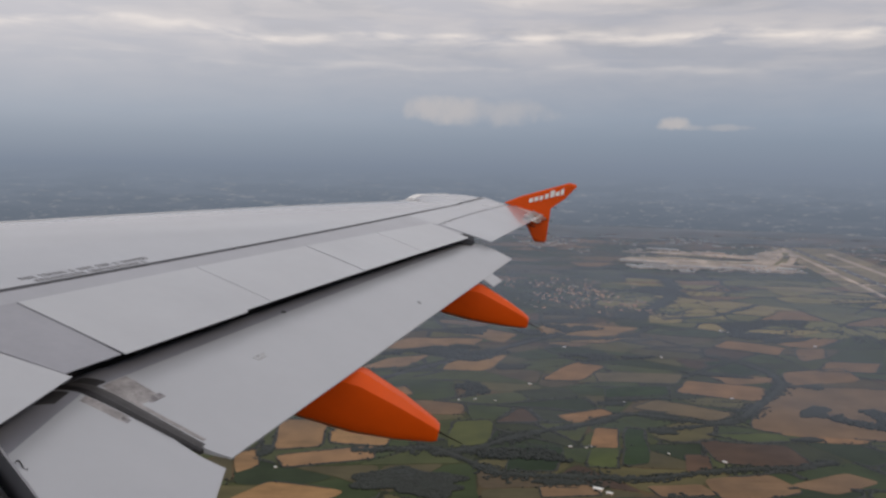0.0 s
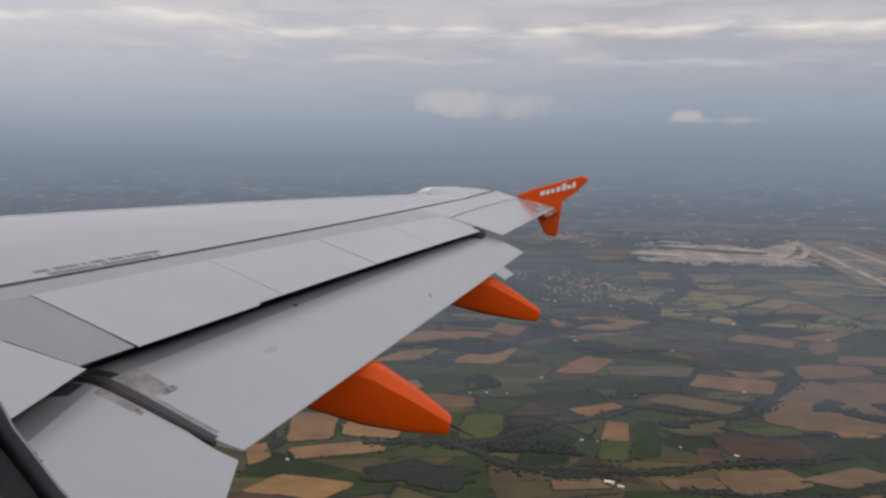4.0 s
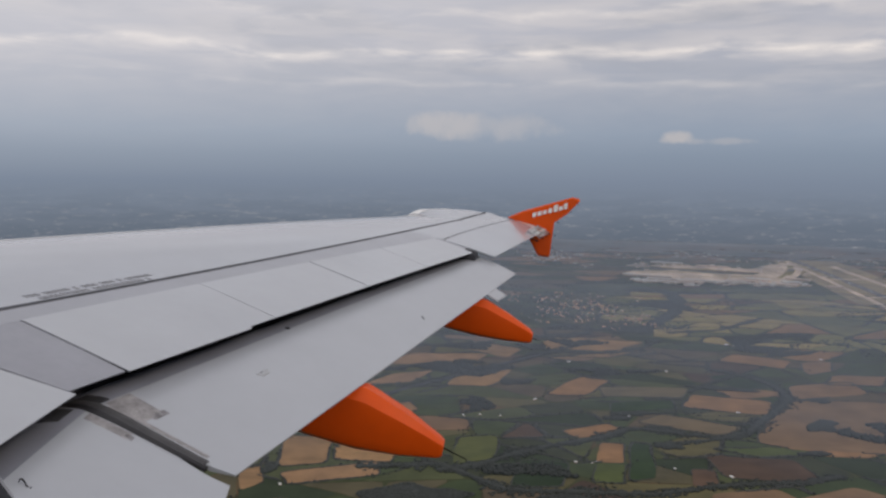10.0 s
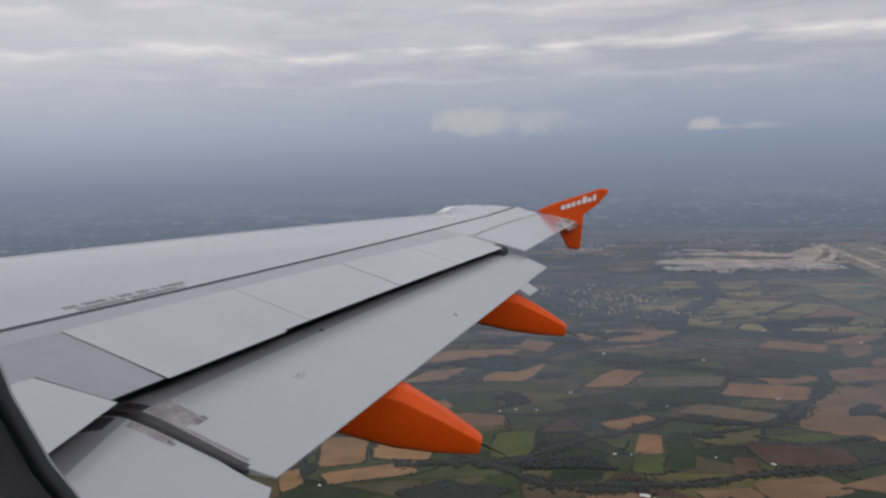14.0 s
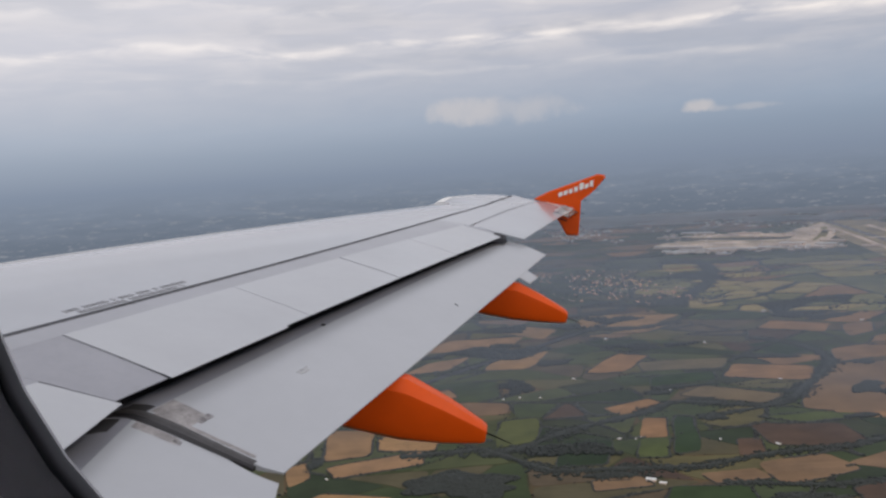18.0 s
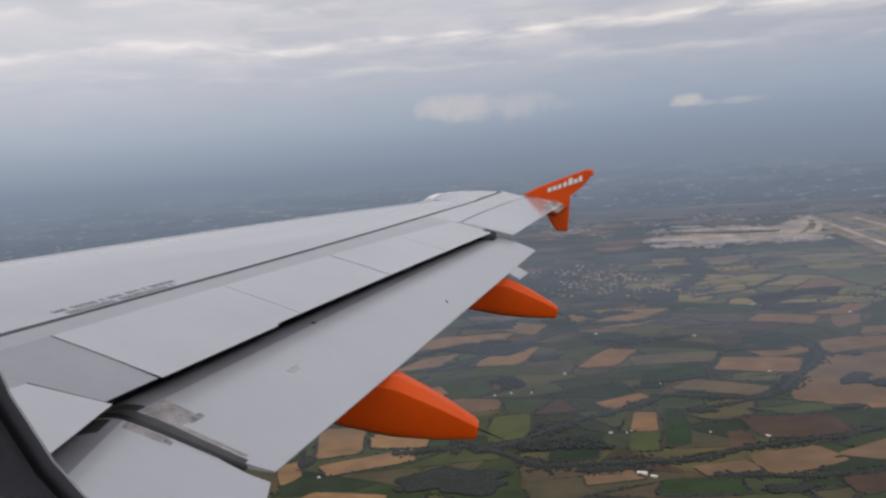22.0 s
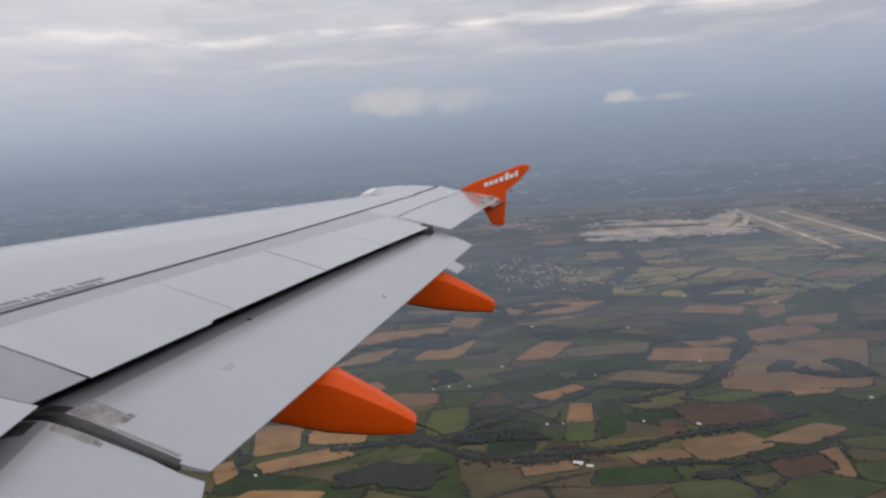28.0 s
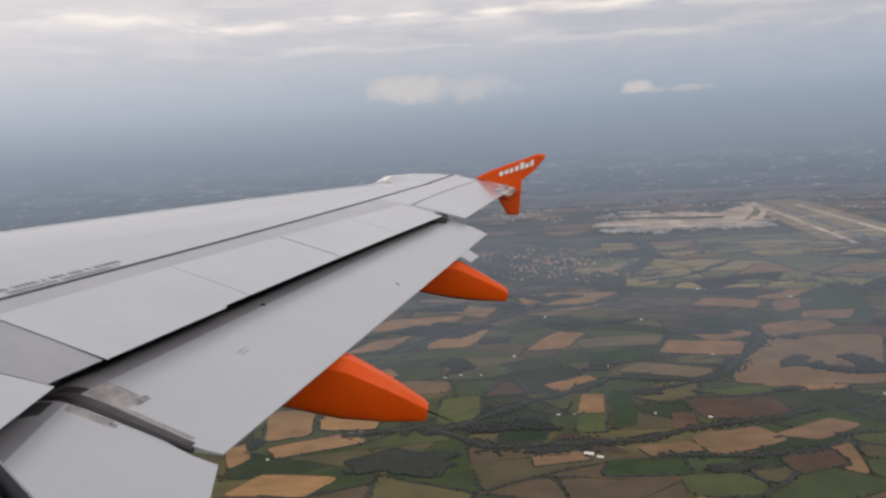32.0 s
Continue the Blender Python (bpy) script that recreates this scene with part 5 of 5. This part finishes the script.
# a straight railway between the fields, with trees along it
strip("railway", -250, 1112, 250, 1724, 10.0, 0.72, BALLAST, "dark straight railway line through the fields", "railway")
belt = Heap()
for i in range(1700):
    t = sown.random()
    side = sown.choice((-1, 1)) * sown.uniform(7.0, 12.5)
    x0, y0, x1, y1 = -250, 1112, 250, 1724
    d = math.hypot(x1 - x0, y1 - y0)
    if noise.noise((t * 6, side / 8, 4.0)) > 0.05:
        clump(belt, lerp(x0, x1, t) - side * (y1 - y0) / d, lerp(y0, y1, t) + side * (x1 - x0) / d, sown.uniform(0.8, 1.5), sown.uniform(1.5, 2.6))
tagged(belt.done("railway_trees", WOODLEAF), "dark trees and bushes along the railway", "trees", kind="stuff")

# ---- haze ----
def haze_material():
    """Distance haze painted on a flat sheet over the land, denser with distance."""
    m = bpy.data.materials.new("painted_distance_haze")
    m.use_nodes = True
    n = Nodes(m.node_tree)
    co = n.add("ShaderNodeTexCoord").outputs["Object"]
    away = n.tree.nodes.new("ShaderNodeVectorMath")
    away.operation = "LENGTH"
    n.link(co, away.inputs[0])
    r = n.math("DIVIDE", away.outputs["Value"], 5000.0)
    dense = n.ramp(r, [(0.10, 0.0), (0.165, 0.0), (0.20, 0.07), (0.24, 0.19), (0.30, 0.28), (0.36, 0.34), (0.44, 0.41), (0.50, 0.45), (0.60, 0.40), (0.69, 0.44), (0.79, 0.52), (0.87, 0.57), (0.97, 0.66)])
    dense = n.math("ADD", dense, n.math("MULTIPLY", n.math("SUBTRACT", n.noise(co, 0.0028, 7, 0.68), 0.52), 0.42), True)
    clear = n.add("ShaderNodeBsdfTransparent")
    haze_tint = n.add("ShaderNodeBsdfDiffuse")
    haze_tint.inputs[0].default_value = (0.256, 0.300, 0.370, 1)
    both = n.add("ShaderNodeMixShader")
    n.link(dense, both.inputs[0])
    n.link(clear.outputs[0], both.inputs[1])
    n.link(haze_tint.outputs[0], both.inputs[2])
    out = n.add("ShaderNodeOutputMaterial")
    n.link(both.outputs[0], out.inputs[0])
    return m


# one added sheet stands in for the hazy air in between
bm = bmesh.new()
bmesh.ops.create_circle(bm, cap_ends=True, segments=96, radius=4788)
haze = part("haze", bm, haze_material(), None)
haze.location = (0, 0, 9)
tagged(haze, "flat blue-grey sheet imitating distance haze over the farmland", "haze", kind="structure")
